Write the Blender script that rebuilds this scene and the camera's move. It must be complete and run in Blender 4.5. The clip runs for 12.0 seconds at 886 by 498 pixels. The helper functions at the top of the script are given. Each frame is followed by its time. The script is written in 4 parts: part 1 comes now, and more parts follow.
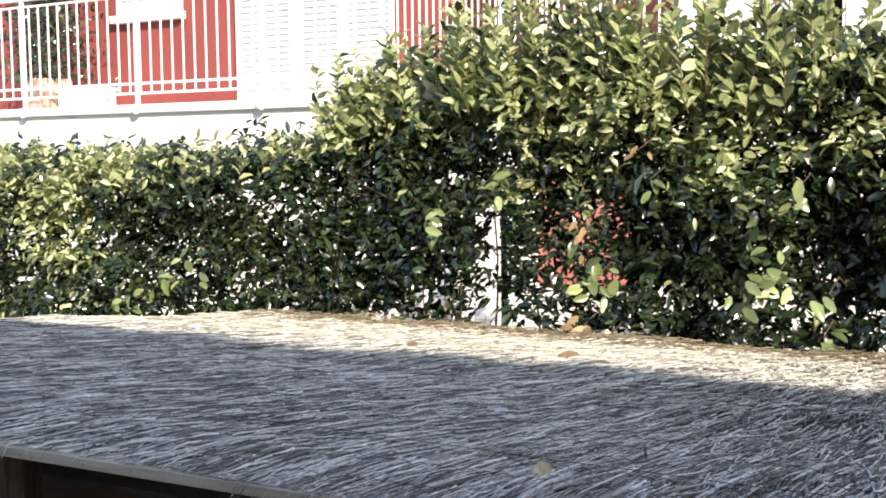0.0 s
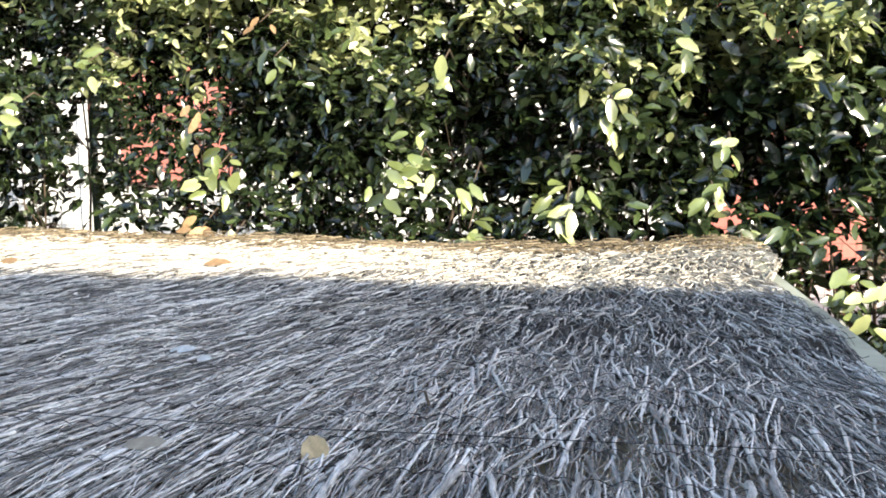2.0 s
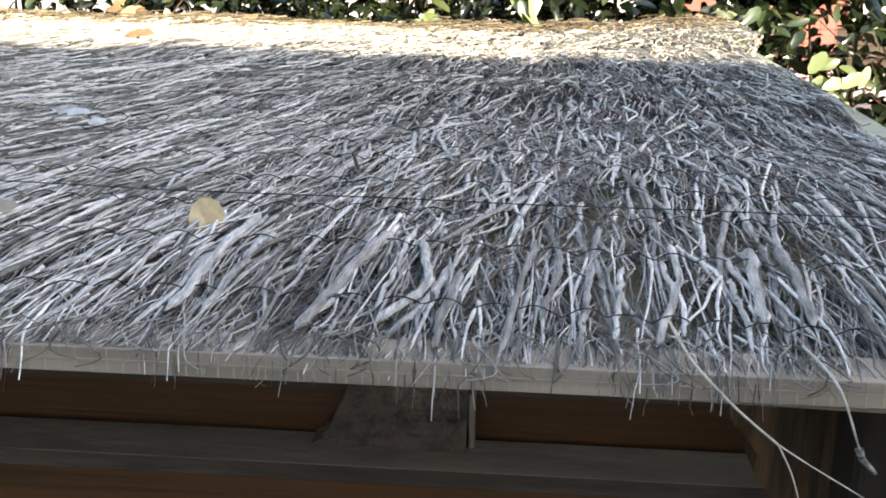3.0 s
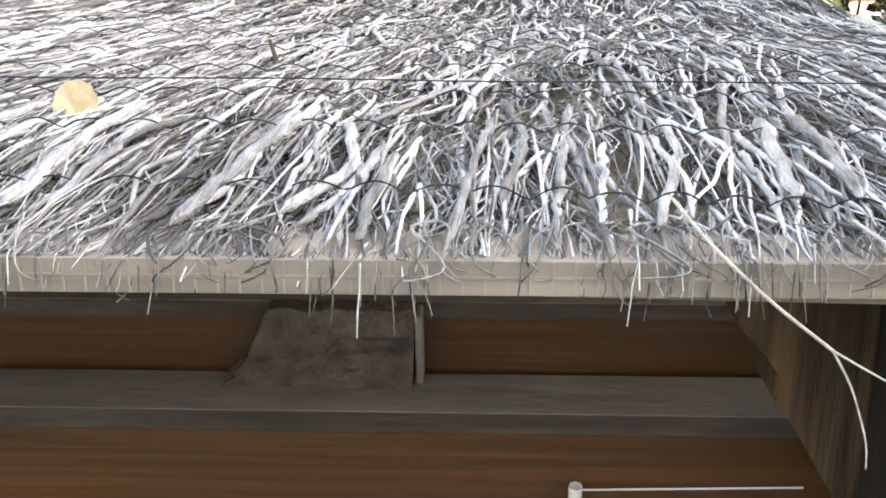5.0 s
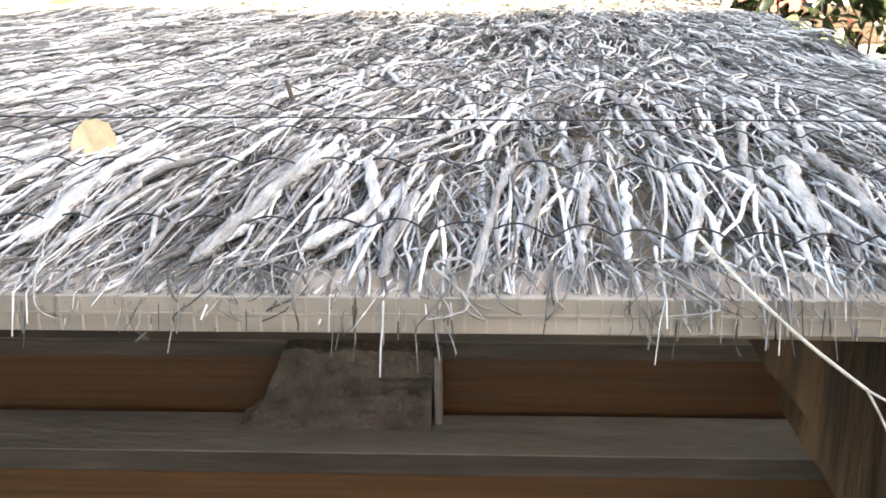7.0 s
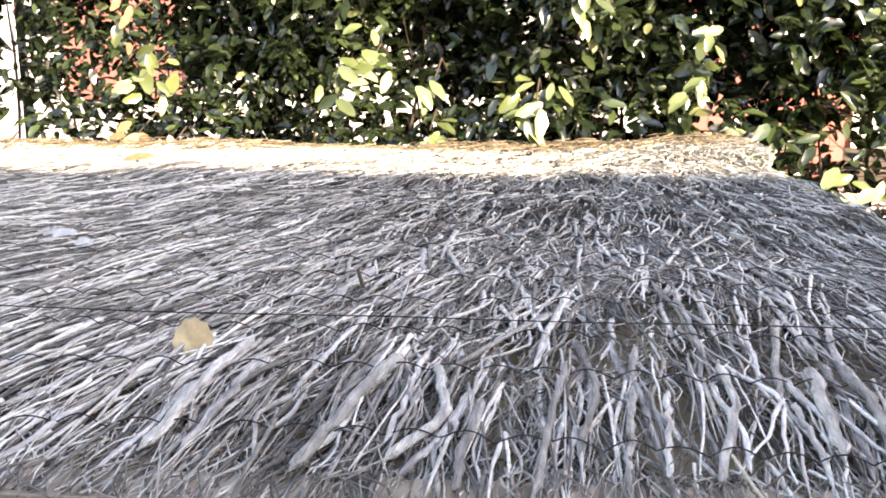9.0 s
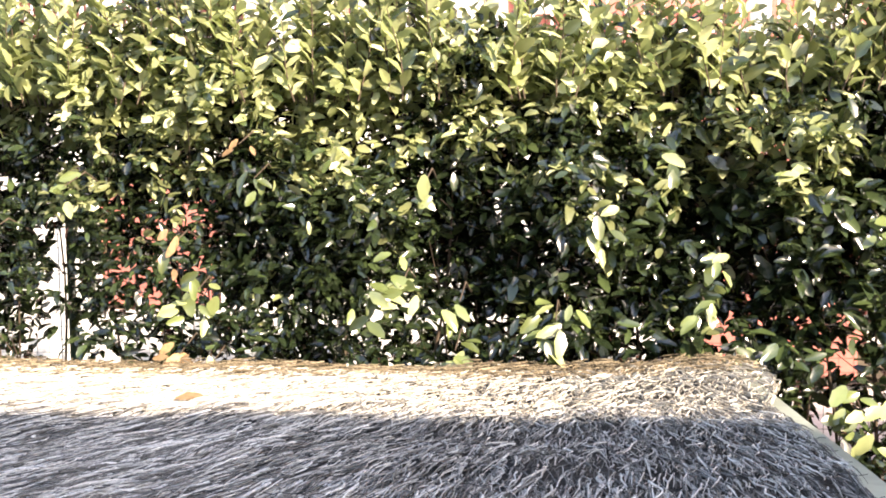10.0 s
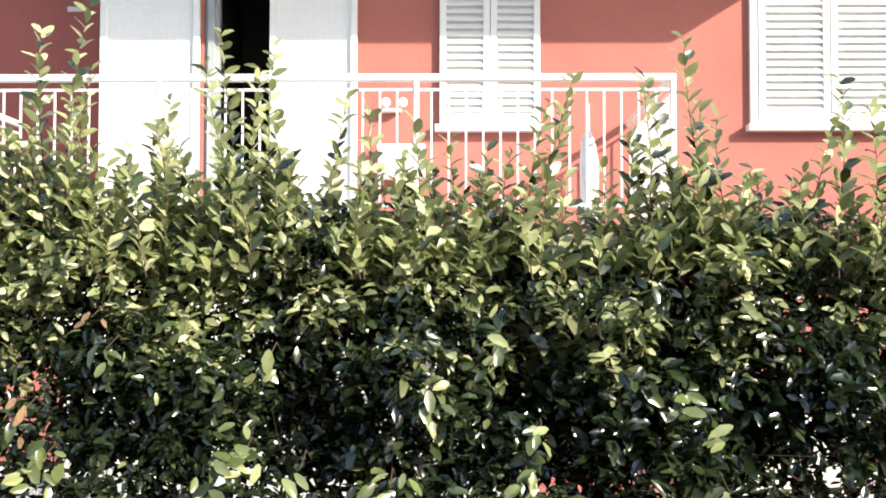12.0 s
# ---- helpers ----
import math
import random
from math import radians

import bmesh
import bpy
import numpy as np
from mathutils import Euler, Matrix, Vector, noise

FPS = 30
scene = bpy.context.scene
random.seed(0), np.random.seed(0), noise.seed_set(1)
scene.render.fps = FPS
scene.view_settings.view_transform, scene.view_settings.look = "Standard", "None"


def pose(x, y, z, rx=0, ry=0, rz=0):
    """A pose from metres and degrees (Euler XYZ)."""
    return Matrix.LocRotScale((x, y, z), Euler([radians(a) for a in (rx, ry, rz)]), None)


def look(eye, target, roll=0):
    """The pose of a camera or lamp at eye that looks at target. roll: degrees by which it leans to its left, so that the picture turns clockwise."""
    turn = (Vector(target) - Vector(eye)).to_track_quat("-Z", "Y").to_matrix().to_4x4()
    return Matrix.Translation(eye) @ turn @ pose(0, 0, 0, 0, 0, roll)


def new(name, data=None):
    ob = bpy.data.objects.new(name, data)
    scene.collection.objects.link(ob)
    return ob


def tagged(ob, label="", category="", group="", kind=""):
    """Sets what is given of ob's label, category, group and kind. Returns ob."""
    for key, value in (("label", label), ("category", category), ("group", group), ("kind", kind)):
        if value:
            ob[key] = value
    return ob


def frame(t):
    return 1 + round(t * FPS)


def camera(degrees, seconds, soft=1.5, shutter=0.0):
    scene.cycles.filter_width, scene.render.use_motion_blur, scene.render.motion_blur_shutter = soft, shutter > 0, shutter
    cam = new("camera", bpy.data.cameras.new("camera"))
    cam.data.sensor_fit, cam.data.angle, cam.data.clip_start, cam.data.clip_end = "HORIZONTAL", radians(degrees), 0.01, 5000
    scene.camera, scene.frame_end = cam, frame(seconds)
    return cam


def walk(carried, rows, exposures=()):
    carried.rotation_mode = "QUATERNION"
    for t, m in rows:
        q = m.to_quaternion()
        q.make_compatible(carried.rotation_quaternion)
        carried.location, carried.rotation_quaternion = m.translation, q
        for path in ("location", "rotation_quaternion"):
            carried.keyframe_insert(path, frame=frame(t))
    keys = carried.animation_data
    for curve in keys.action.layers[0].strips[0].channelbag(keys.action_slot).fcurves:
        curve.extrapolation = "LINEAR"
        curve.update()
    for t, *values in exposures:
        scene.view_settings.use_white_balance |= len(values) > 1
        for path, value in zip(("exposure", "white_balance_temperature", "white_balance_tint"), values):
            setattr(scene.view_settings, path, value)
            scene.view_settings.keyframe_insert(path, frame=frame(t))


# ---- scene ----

cam = camera(41.58, 12.0, soft=1.8)
PATH = [
    (0, (0.373, -0.299, 1.581), (-0.629, 1.424, 1.412), 0.63),
    (0.5, (0.325, -0.127, 1.574), (-0.571, 1.656, 1.433), 0.19),
    (1, (0.191, -0.003, 1.558), (-0.465, 1.875, 1.353), 0.20),
    (1.5, (-0.001, 0.074, 1.538), (-0.423, 2.017, 1.319), 1.31),
    (2, (-0.080, 0.196, 1.495), (-0.378, 2.143, 1.147), 0.03),
    (2.5, (-0.087, 0.327, 1.432), (-0.348, 2.237, 0.896), -0.49),
    (3, (-0.083, 0.422, 1.382), (-0.306, 2.293, 0.711), -0.49),
    (3.5, (-0.083, 0.512, 1.333), (-0.232, 2.362, 0.588), -0.46),
    (3.7, (-0.086, 0.534, 1.320), (-0.226, 2.377, 0.558), -0.16),
    (5.5, (-0.090, 0.582, 1.272), (-0.237, 2.438, 0.542), 0.57),
    (6, (-0.093, 0.582, 1.267), (-0.238, 2.445, 0.555), 0.38),
    (6.5, (-0.097, 0.584, 1.267), (-0.240, 2.456, 0.577), 0.39),
    (6.7, (-0.095, 0.586, 1.270), (-0.243, 2.458, 0.584), 0.50),
    (8.3, (-0.104, 0.558, 1.297), (-0.322, 2.468, 0.748), 0.70),
    (8.5, (-0.103, 0.548, 1.307), (-0.324, 2.464, 0.780), 0.48),
    (9, (-0.101, 0.517, 1.346), (-0.342, 2.447, 0.882), 0.47),
    (9.5, (-0.087, 0.442, 1.418), (-0.354, 2.397, 1.093), 0.98),
    (10, (-0.080, 0.320, 1.511), (-0.363, 2.294, 1.354), 0.95),
    (10.5, (-0.176, 0.173, 1.573), (-0.441, 2.156, 1.570), 1.12),
    (11, (-0.154, 0.087, 1.600), (-0.399, 2.072, 1.607), 0.85),
    (11.5, (-0.113, 0.031, 1.627), (-0.260, 2.025, 1.682), 0.19),
    (12, (0.000, 0.000, 1.650), (-0.032, 1.998, 1.732), -0.07),
]
EXPOSURE = [(0, 0.9, 6800, 10), (1, 1.15, 6800, 10), (2, 1.6, 7000, 9), (2.5, 1.6, 7100, 9), (3, 1.75, 7650, 10), (3.5, 2.2, 8400, 11), (5.5, 2.8, 8800, 13), (6.7, 2.9, 8700, 13),
            (8.5, 2.25, 8350, 16), (9, 2.15, 8150, 17), (9.5, 1.95, 7700, 17), (10, 1.8, 7600, 17), (10.5, 1.4, 7100, 15), (11, 1.1, 6800, 10), (12, 0.85, 6700, 10)]
walk(cam, [(t, look(eye, aim, -roll)) for t, eye, aim, roll in PATH], EXPOSURE)

# ---- world, sun ----
SUN_WAY = Vector((-1.2, 1.0, -0.74)).normalized()
world = bpy.data.worlds.new("world")
scene.world = world
world.use_nodes = True
sky = world.node_tree.nodes.new("ShaderNodeTexSky")
sky.sky_type = "NISHITA"
sky.sun_disc = False
sky.sun_elevation = math.asin(-SUN_WAY.z)
sky.sun_rotation = math.atan2(-SUN_WAY.x, -SUN_WAY.y)
back = world.node_tree.nodes["Background"]
back.inputs["Strength"].default_value = 0.2
world.node_tree.links.new(sky.outputs[0], back.inputs["Color"])
sun = new("sun", bpy.data.lights.new("sun", "SUN"))
sun.data.energy, sun.data.angle, sun.data.color = 5.0, radians(0.55), (1.0, 0.92, 0.80)
sun.matrix_world = look((12, -10, 9), Vector((12, -10, 9)) + SUN_WAY)

rng = np.random.default_rng(7)


# ---- materials ----
def material(name, base, rough=0.7, metal=0.0, vary=0.0, hue=None, grain=0.0, grain_scale=60.0, stretch=(1, 1, 1),
             bump=0.0, spec=0.5, island=True, stain=0.0, stain_scale=2.0, through_light=0.0, through_colour=None):
    """A surface with two scales of colour variation, relief, and variation from piece to piece."""
    m = bpy.data.materials.new(name)
    m.use_nodes = True
    nt = m.node_tree
    n, l = nt.nodes, nt.links
    b = n["Principled BSDF"]
    b.inputs["Roughness"].default_value = rough
    b.inputs["Metallic"].default_value = metal
    b.inputs["Specular IOR Level"].default_value = spec
    tc = n.new("ShaderNodeTexCoord")
    mp = n.new("ShaderNodeMapping")
    mp.inputs["Scale"].default_value = stretch
    l.new(tc.outputs["Object"], mp.inputs["Vector"])
    col = n.new("ShaderNodeRGB")
    col.outputs[0].default_value = (*base, 1)
    out = col.outputs[0]
    if hue is not None or vary:
        src = n.new("ShaderNodeNewGeometry").outputs["Random Per Island"] if island else n.new("ShaderNodeObjectInfo").outputs["Random"]
        ramp = n.new("ShaderNodeValToRGB")
        ramp.color_ramp.elements[0].color = (*[c * (1 - vary) for c in base], 1)
        ramp.color_ramp.elements[1].color = (*(hue if hue is not None else [min(1, c * (1 + vary)) for c in base]), 1)
        mid = ramp.color_ramp.elements.new(0.62)
        mid.color = (*base, 1)
        if vary > 0.8:
            low = ramp.color_ramp.elements.new(0.36)
            low.color = (*[c * 0.38 for c in base], 1)
        l.new(src, ramp.inputs[0])
        out = ramp.outputs[0]
    for amount, scale, detail in ((grain, grain_scale, 5), (stain, stain_scale, 3)):
        if amount:
            t = n.new("ShaderNodeTexNoise")
            t.inputs["Scale"].default_value = scale
            t.inputs["Detail"].default_value = detail
            l.new(mp.outputs[0], t.inputs["Vector"])
            r = n.new("ShaderNodeMapRange")
            r.inputs["From Min"].default_value, r.inputs["From Max"].default_value = 0.3, 0.7
            r.inputs["To Min"].default_value, r.inputs["To Max"].default_value = 1 - amount, 1 + amount * 0.5
            l.new(t.outputs["Fac"], r.inputs["Value"])
            mx = n.new("ShaderNodeMixRGB")
            mx.blend_type = "MULTIPLY"
            mx.inputs["Fac"].default_value = 1
            l.new(out, mx.inputs[1])
            l.new(r.outputs[0], mx.inputs[2])
            out = mx.outputs[0]
    l.new(out, b.inputs["Base Color"])
    if bump:
        t = n.new("ShaderNodeTexNoise")
        t.inputs["Scale"].default_value = grain_scale * 1.7
        t.inputs["Detail"].default_value = 4
        l.new(mp.outputs[0], t.inputs["Vector"])
        bp = n.new("ShaderNodeBump")
        bp.inputs["Strength"].default_value = bump
        bp.inputs["Distance"].default_value = 0.01
        l.new(t.outputs["Fac"], bp.inputs["Height"])
        l.new(bp.outputs[0], b.inputs["Normal"])
    if through_light:
        tr = n.new("ShaderNodeBsdfTranslucent")
        if through_colour:
            tr.inputs["Color"].default_value = (*through_colour, 1)
        else:
            l.new(out, tr.inputs["Color"])
        ms = n.new("ShaderNodeMixShader")
        ms.inputs[0].default_value = through_light
        l.new(b.outputs[0], ms.inputs[1])
        l.new(tr.outputs[0], ms.inputs[2])
        l.new(ms.outputs[0], n["Material Output"].inputs["Surface"])
    return m


M_TWIG = material("weathered_twig", (0.55, 0.53, 0.495), 0.62, vary=0.82, hue=(0.84, 0.82, 0.78), grain=0.35, grain_scale=90, bump=0.4, spec=0.35)
M_STRAW = material("straw_coloured_twig", (0.58, 0.53, 0.44), 0.7, vary=0.6, hue=(0.80, 0.76, 0.66), grain=0.35, grain_scale=90, bump=0.4, spec=0.35)
M_BARK = material("silvered_bark", (0.60, 0.585, 0.56), 0.75, vary=0.5, hue=(0.76, 0.74, 0.71), island=False, grain=0.55, grain_scale=110, stretch=(1.6, 0.3, 1.6), bump=0.9, stain=0.35, stain_scale=45, spec=0.3)
M_LITTER = material("gap_shade_litter", (0.055, 0.05, 0.045), 0.95, grain=0.6, grain_scale=45, bump=0.9, stain=0.4, stain_scale=6)
M_SHEET = material("aged_polycarbonate", (0.68, 0.60, 0.47), 0.35, grain=0.25, grain_scale=30, stain=0.35, stain_scale=5, through_light=0.6, through_colour=(0.85, 0.8, 0.7))
M_PROFILE = material("dusty_clear_profile", (0.52, 0.47, 0.395), 0.3, grain=0.3, grain_scale=25, stretch=(0.3, 1, 3), stain=0.3, stain_scale=4, through_light=0.25, through_colour=(0.6, 0.56, 0.48))
M_TRIM = material("grey_green_metal_trim", (0.36, 0.39, 0.32), 0.45, grain=0.2, grain_scale=20, stain=0.3)
M_WIRE = material("dark_annealed_wire", (0.03, 0.03, 0.033), 0.5, metal=0.6, grain=0.3)
M_WOOD = material("brown_stained_timber", (0.098, 0.042, 0.012), 0.55, grain=0.40, grain_scale=25, stretch=(0.10, 4, 4), bump=0.12, stain=0.3, stain_scale=4)
M_DUSTY = material("dust_grey_timber", (0.27, 0.24, 0.215), 0.95, grain=0.18, grain_scale=40, stretch=(0.6, 2, 2), bump=0.2, stain=0.22, stain_scale=8, spec=0.2)
M_EDGE = material("dust_brown_edge", (0.105, 0.088, 0.075), 0.95, grain=0.3, grain_scale=50, stretch=(0.3, 2, 2), bump=0.3, stain=0.3, stain_scale=10, spec=0.2)
M_BLOCK = material("crumbling_grey_mortar", (0.15, 0.122, 0.103), 0.95, grain=0.35, grain_scale=70, bump=1.0, stain=0.25, stain_scale=28, spec=0.2)
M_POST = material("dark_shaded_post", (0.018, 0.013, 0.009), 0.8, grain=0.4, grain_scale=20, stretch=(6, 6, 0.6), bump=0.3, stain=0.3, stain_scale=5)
M_MOSS = material("brown_rotting_twig", (0.21, 0.165, 0.105), 0.85, vary=0.6, hue=(0.40, 0.33, 0.22), grain=0.35, grain_scale=90, bump=0.4, spec=0.25)
M_FADED = material("faded_brown_leaf", (0.33, 0.285, 0.22), 0.7, grain=0.25, grain_scale=90, through_light=0.1)
M_STRIP = material("brown_weathered_plank", (0.098, 0.058, 0.028), 0.75, grain=0.65, grain_scale=12, stretch=(8, 8, 0.8), bump=0.4, stain=0.6, stain_scale=9)
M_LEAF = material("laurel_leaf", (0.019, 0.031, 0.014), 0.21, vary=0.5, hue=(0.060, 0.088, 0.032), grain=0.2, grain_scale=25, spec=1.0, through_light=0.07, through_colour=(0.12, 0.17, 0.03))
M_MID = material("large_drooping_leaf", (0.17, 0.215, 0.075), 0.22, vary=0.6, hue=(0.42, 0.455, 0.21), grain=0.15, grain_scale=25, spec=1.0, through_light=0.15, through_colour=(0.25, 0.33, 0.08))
# light leaf colour for young shoots and for leaves meant to look sunlit
M_YOUNG_LIT = material("young_and_sunlit_laurel_leaf", (0.35, 0.385, 0.175), 0.26, vary=0.65, hue=(0.70, 0.71, 0.42), grain=0.15, grain_scale=25, spec=0.8, through_light=0.32, through_colour=(0.46, 0.54, 0.22))
M_DEAD = material("dry_brown_leaf", (0.30, 0.19, 0.095), 0.7, vary=0.4, hue=(0.5, 0.34, 0.16), grain=0.3, through_light=0.2)
M_STEM = material("hedge_stem", (0.085, 0.06, 0.04), 0.85, grain=0.4, grain_scale=30, bump=0.4)
M_PALE = material("pale_fallen_leaf", (0.62, 0.50, 0.30), 0.6, grain=0.25, grain_scale=120, through_light=0.2)
M_UNDER = material("dark_gap_and_fringe_twig", (0.20, 0.185, 0.165), 0.75, vary=0.7, hue=(0.42, 0.40, 0.37), grain=0.35, grain_scale=90, bump=0.4, spec=0.3)
M_BLUE = material("bluish_white_flake", (0.52, 0.54, 0.54), 0.5, grain=0.3, grain_scale=90)
M_RED = material("coral_red_plaster", (0.45, 0.155, 0.125), 0.85, grain=0.10, grain_scale=60, bump=0.15, stain=0.16, stain_scale=0.9)
M_RED_SHADE = material("red_plaster_shade_tone", (0.24, 0.05, 0.045), 0.85, grain=0.12, grain_scale=60, bump=0.15, stain=0.18, stain_scale=0.9)
M_WHITE = material("white_plaster", (0.78, 0.77, 0.74), 0.85, grain=0.06, grain_scale=50, bump=0.12, stain=0.08, stain_scale=0.7)
M_PAINT = material("white_painted_wood", (0.80, 0.81, 0.80), 0.45, grain=0.05, grain_scale=30, stain=0.05)
M_RAIL = material("white_painted_steel", (0.78, 0.80, 0.80), 0.35, grain=0.05, grain_scale=30, stain=0.08, stain_scale=6)
M_DARK = material("inside_shade", (0.035, 0.03, 0.028), 0.8, stain=0.3)
M_GREY = material("grey_door_frame", (0.33, 0.36, 0.37), 0.4, stain=0.15)
M_TERRA = material("terracotta", (0.60, 0.40, 0.31), 0.8, grain=0.2, stain=0.2)
M_SOIL = material("garden_soil_and_grass", (0.10, 0.085, 0.05), 0.95, grain=0.5, grain_scale=14, bump=0.8, stain=0.4, stain_scale=0.8)
M_PAVE = material("pale_concrete_paving", (0.55, 0.53, 0.49), 0.85, grain=0.15, grain_scale=35, bump=0.2, stain=0.2, stain_scale=1.2)
M_FENCE = material("green_coated_wire", (0.05, 0.09, 0.06), 0.45)


# ---- mesh helpers ----
def mesh_from(name, verts, faces, mat, smooth=False):
    me = bpy.data.meshes.new(name)
    me.from_pydata(verts.tolist() if hasattr(verts, "tolist") else verts, [], faces.tolist() if hasattr(faces, "tolist") else faces)
    me.materials.append(mat)
    if smooth:
        me.polygons.foreach_set("use_smooth", [True] * len(me.polygons))
    me.update()
    return me


def thing(name, label, category, group="", kind="", at=(0, 0, 0)):
    ob = new(name)
    ob.empty_display_size = 0.05
    ob.location = at
    return tagged(ob, label, category, group, kind)


def put(name, me, parent=None, label="", m=None, kind=""):
    ob = new(name, me)
    if m is not None:
        ob.matrix_basis = m
    if parent is not None:
        ob.parent = parent
    return tagged(ob, label=label, kind=kind)


def boxes(name, specs, mat, bevel=0.004):
    """One mesh of bevelled boxes given as (x0, x1, y0, y1, z0, z1)."""
    bm = bmesh.new()
    for x0, x1, y0, y1, z0, z1 in specs:
        r = bmesh.ops.create_cube(bm, size=1, matrix=Matrix.LocRotScale(((x0 + x1) / 2, (y0 + y1) / 2, (z0 + z1) / 2), None, (x1 - x0, y1 - y0, z1 - z0)))
    if bevel:
        bmesh.ops.bevel(bm, geom=bm.edges[:], offset=bevel, segments=1, affect="EDGES")
    me = bpy.data.meshes.new(name)
    bm.to_mesh(me)
    bm.free()
    me.materials.append(mat)
    return me


def box(name, x0, x1, y0, y1, z0, z1, mat, parent=None, label="", bevel=0.004):
    return put(name, boxes(name, [(x0, x1, y0, y1, z0, z1)], mat, bevel), parent, label)


def tubes(paths, radii, sides=3, lift=1.0):
    """Many tubes at once. paths: (n, k, 3); radii: (n, k). Returns verts and quads."""
    n, k, _ = paths.shape
    d = np.gradient(paths, axis=1)
    d /= np.linalg.norm(d, axis=2, keepdims=True) + 1e-9
    up = np.zeros_like(d)
    up[..., 2] = 1
    near_up = np.abs(d[..., 2]) > 0.92
    up[near_up] = (0, 1, 0)
    s = np.cross(d, up)
    s /= np.linalg.norm(s, axis=2, keepdims=True) + 1e-9
    u = np.cross(s, d)
    a = np.arange(sides) / sides * 2 * np.pi + np.pi / 2
    ring = (s[:, :, None] * np.cos(a)[None, None, :, None] + u[:, :, None] * (np.sin(a) * lift)[None, None, :, None]) * radii[:, :, None, None]
    v = (paths[:, :, None] + ring).reshape(-1, 3)
    base = np.arange(n)[:, None, None] * (k * sides) + np.arange(k - 1)[None, :, None] * sides
    j = np.arange(sides)[None, None, :]
    j2 = (j + 1) % sides
    f = np.stack([base + j, base + j2, base + sides + j2, base + sides + j], -1).reshape(-1, 4)
    return v, f


# leaf blade: folded along the midrib, pointed, drooping at the tip; unit length along +x, normal +z
LEAF_V = np.array([(0, 0, 0), (.3, 0, .012), (.66, 0, 0), (1, 0, -.06),
                   (.10, .40, .03), (.45, .80, .07), (.86, .46, .01),
                   (.10, -.40, .03), (.45, -.80, .07), (.86, -.46, .01)])
LEAF_F = [(0, 1, 5, 4), (1, 2, 6, 5), (2, 3, 6), (0, 7, 8, 1), (1, 8, 9, 2), (2, 9, 3)]


def leaves(places, ways, normals, lengths, widths):
    """Vertices and faces of many leaf blades."""
    ways = ways / np.linalg.norm(ways, axis=1, keepdims=True)
    side = np.cross(normals, ways)
    side /= np.linalg.norm(side, axis=1, keepdims=True) + 1e-9
    nor = np.cross(ways, side)
    n = len(places)
    curl = rng.uniform(0.3, 2.2, n)[:, None, None]
    v = (places[:, None] + ways[:, None] * LEAF_V[None, :, 0:1] * lengths[:, None, None]
         + side[:, None] * LEAF_V[None, :, 1:2] * (widths / 1.56)[:, None, None]
         + nor[:, None] * LEAF_V[None, :, 2:3] * lengths[:, None, None] * curl)
    k = len(LEAF_V)
    faces = []
    for f in LEAF_F:
        faces.append((np.arange(n)[:, None] * k + np.array(f)[None]).tolist())
    return v.reshape(-1, 3), [q for group in faces for q in group]


# ---- ground ----
def grid_sheet(name, x0, x1, y0, y1, nx, ny, height, mat):
    xs, ys = np.linspace(x0, x1, nx), np.linspace(y0, y1, ny)
    v = [(x, y, height(x, y)) for y in ys for x in xs]
    f = [(j * nx + i, j * nx + i + 1, (j + 1) * nx + i + 1, (j + 1) * nx + i) for j in range(ny - 1) for i in range(nx - 1)]
    return mesh_from(name, v, f, mat, True)


tagged(put("ground", grid_sheet("ground", -600, 600, -600, 600, 41, 41, lambda x, y: 0.0, M_SOIL)), "bare garden soil with thin grass", "ground", kind="structure")
tagged(box("pavement", -14, 8, 5.45, 7.7, -0.1, 0.05, M_PAVE), "pale sunlit concrete path behind the hedge", "pavement", kind="structure")

# ---- shading house behind the viewer ----
south = put("wall_south", boxes("wall_south", [(-22, 20, -0.3, 0.0, 0, 5.97)], M_WHITE, 0.01), m=pose(7.7, -4.0, 0, 0, 0, 3.2))
tagged(south, "plain white plastered wall of the near house", "wall", kind="structure")

# ---- red house ----
WALL_Y, RAIL_Y, FLOOR = 9.73, 7.65, 2.03
house = thing("house", "coral red plastered house with white shutters and raised terraces", "house", at=(0, 10, 0))


def hp(name, specs, mat, label="", bevel=0.004):
    ob = put(name, boxes(name, specs, mat, bevel), house, label)
    ob.location = (0, -10, 0)
    return ob


HOLE = (-2.17, -1.62)
hp("wall", [(-3.05, HOLE[0], WALL_Y, WALL_Y + 1.95, 0, 7.0)], M_RED, "coral red plaster", 0)
hp("wall", [(-8.0, -3.05, WALL_Y + 1.6, WALL_Y + 1.95, 0, 7.0)], M_RED, "coral red plaster, set back", 0)
hp("terrace_slab", [(-5.6, -3.05, WALL_Y, WALL_Y + 1.6, 1.95, FLOOR)], M_WHITE, "white concrete slab", 0.004)
hp("wall", [(HOLE[1], 9, WALL_Y, WALL_Y + 0.35, 0, 7.0)], M_RED, "coral red plaster", 0)
hp("wall", [(HOLE[0], HOLE[1], WALL_Y, WALL_Y + 0.35, 4.35, 7.0)], M_RED, "coral red plaster", 0)
# far section uses a darkened copy of the red in place of shade
hp("wall", [(-13, -5.6, WALL_Y, WALL_Y + 0.35, 0, 7.0)], M_RED_SHADE, "red plaster in a painted shade tone", 0)
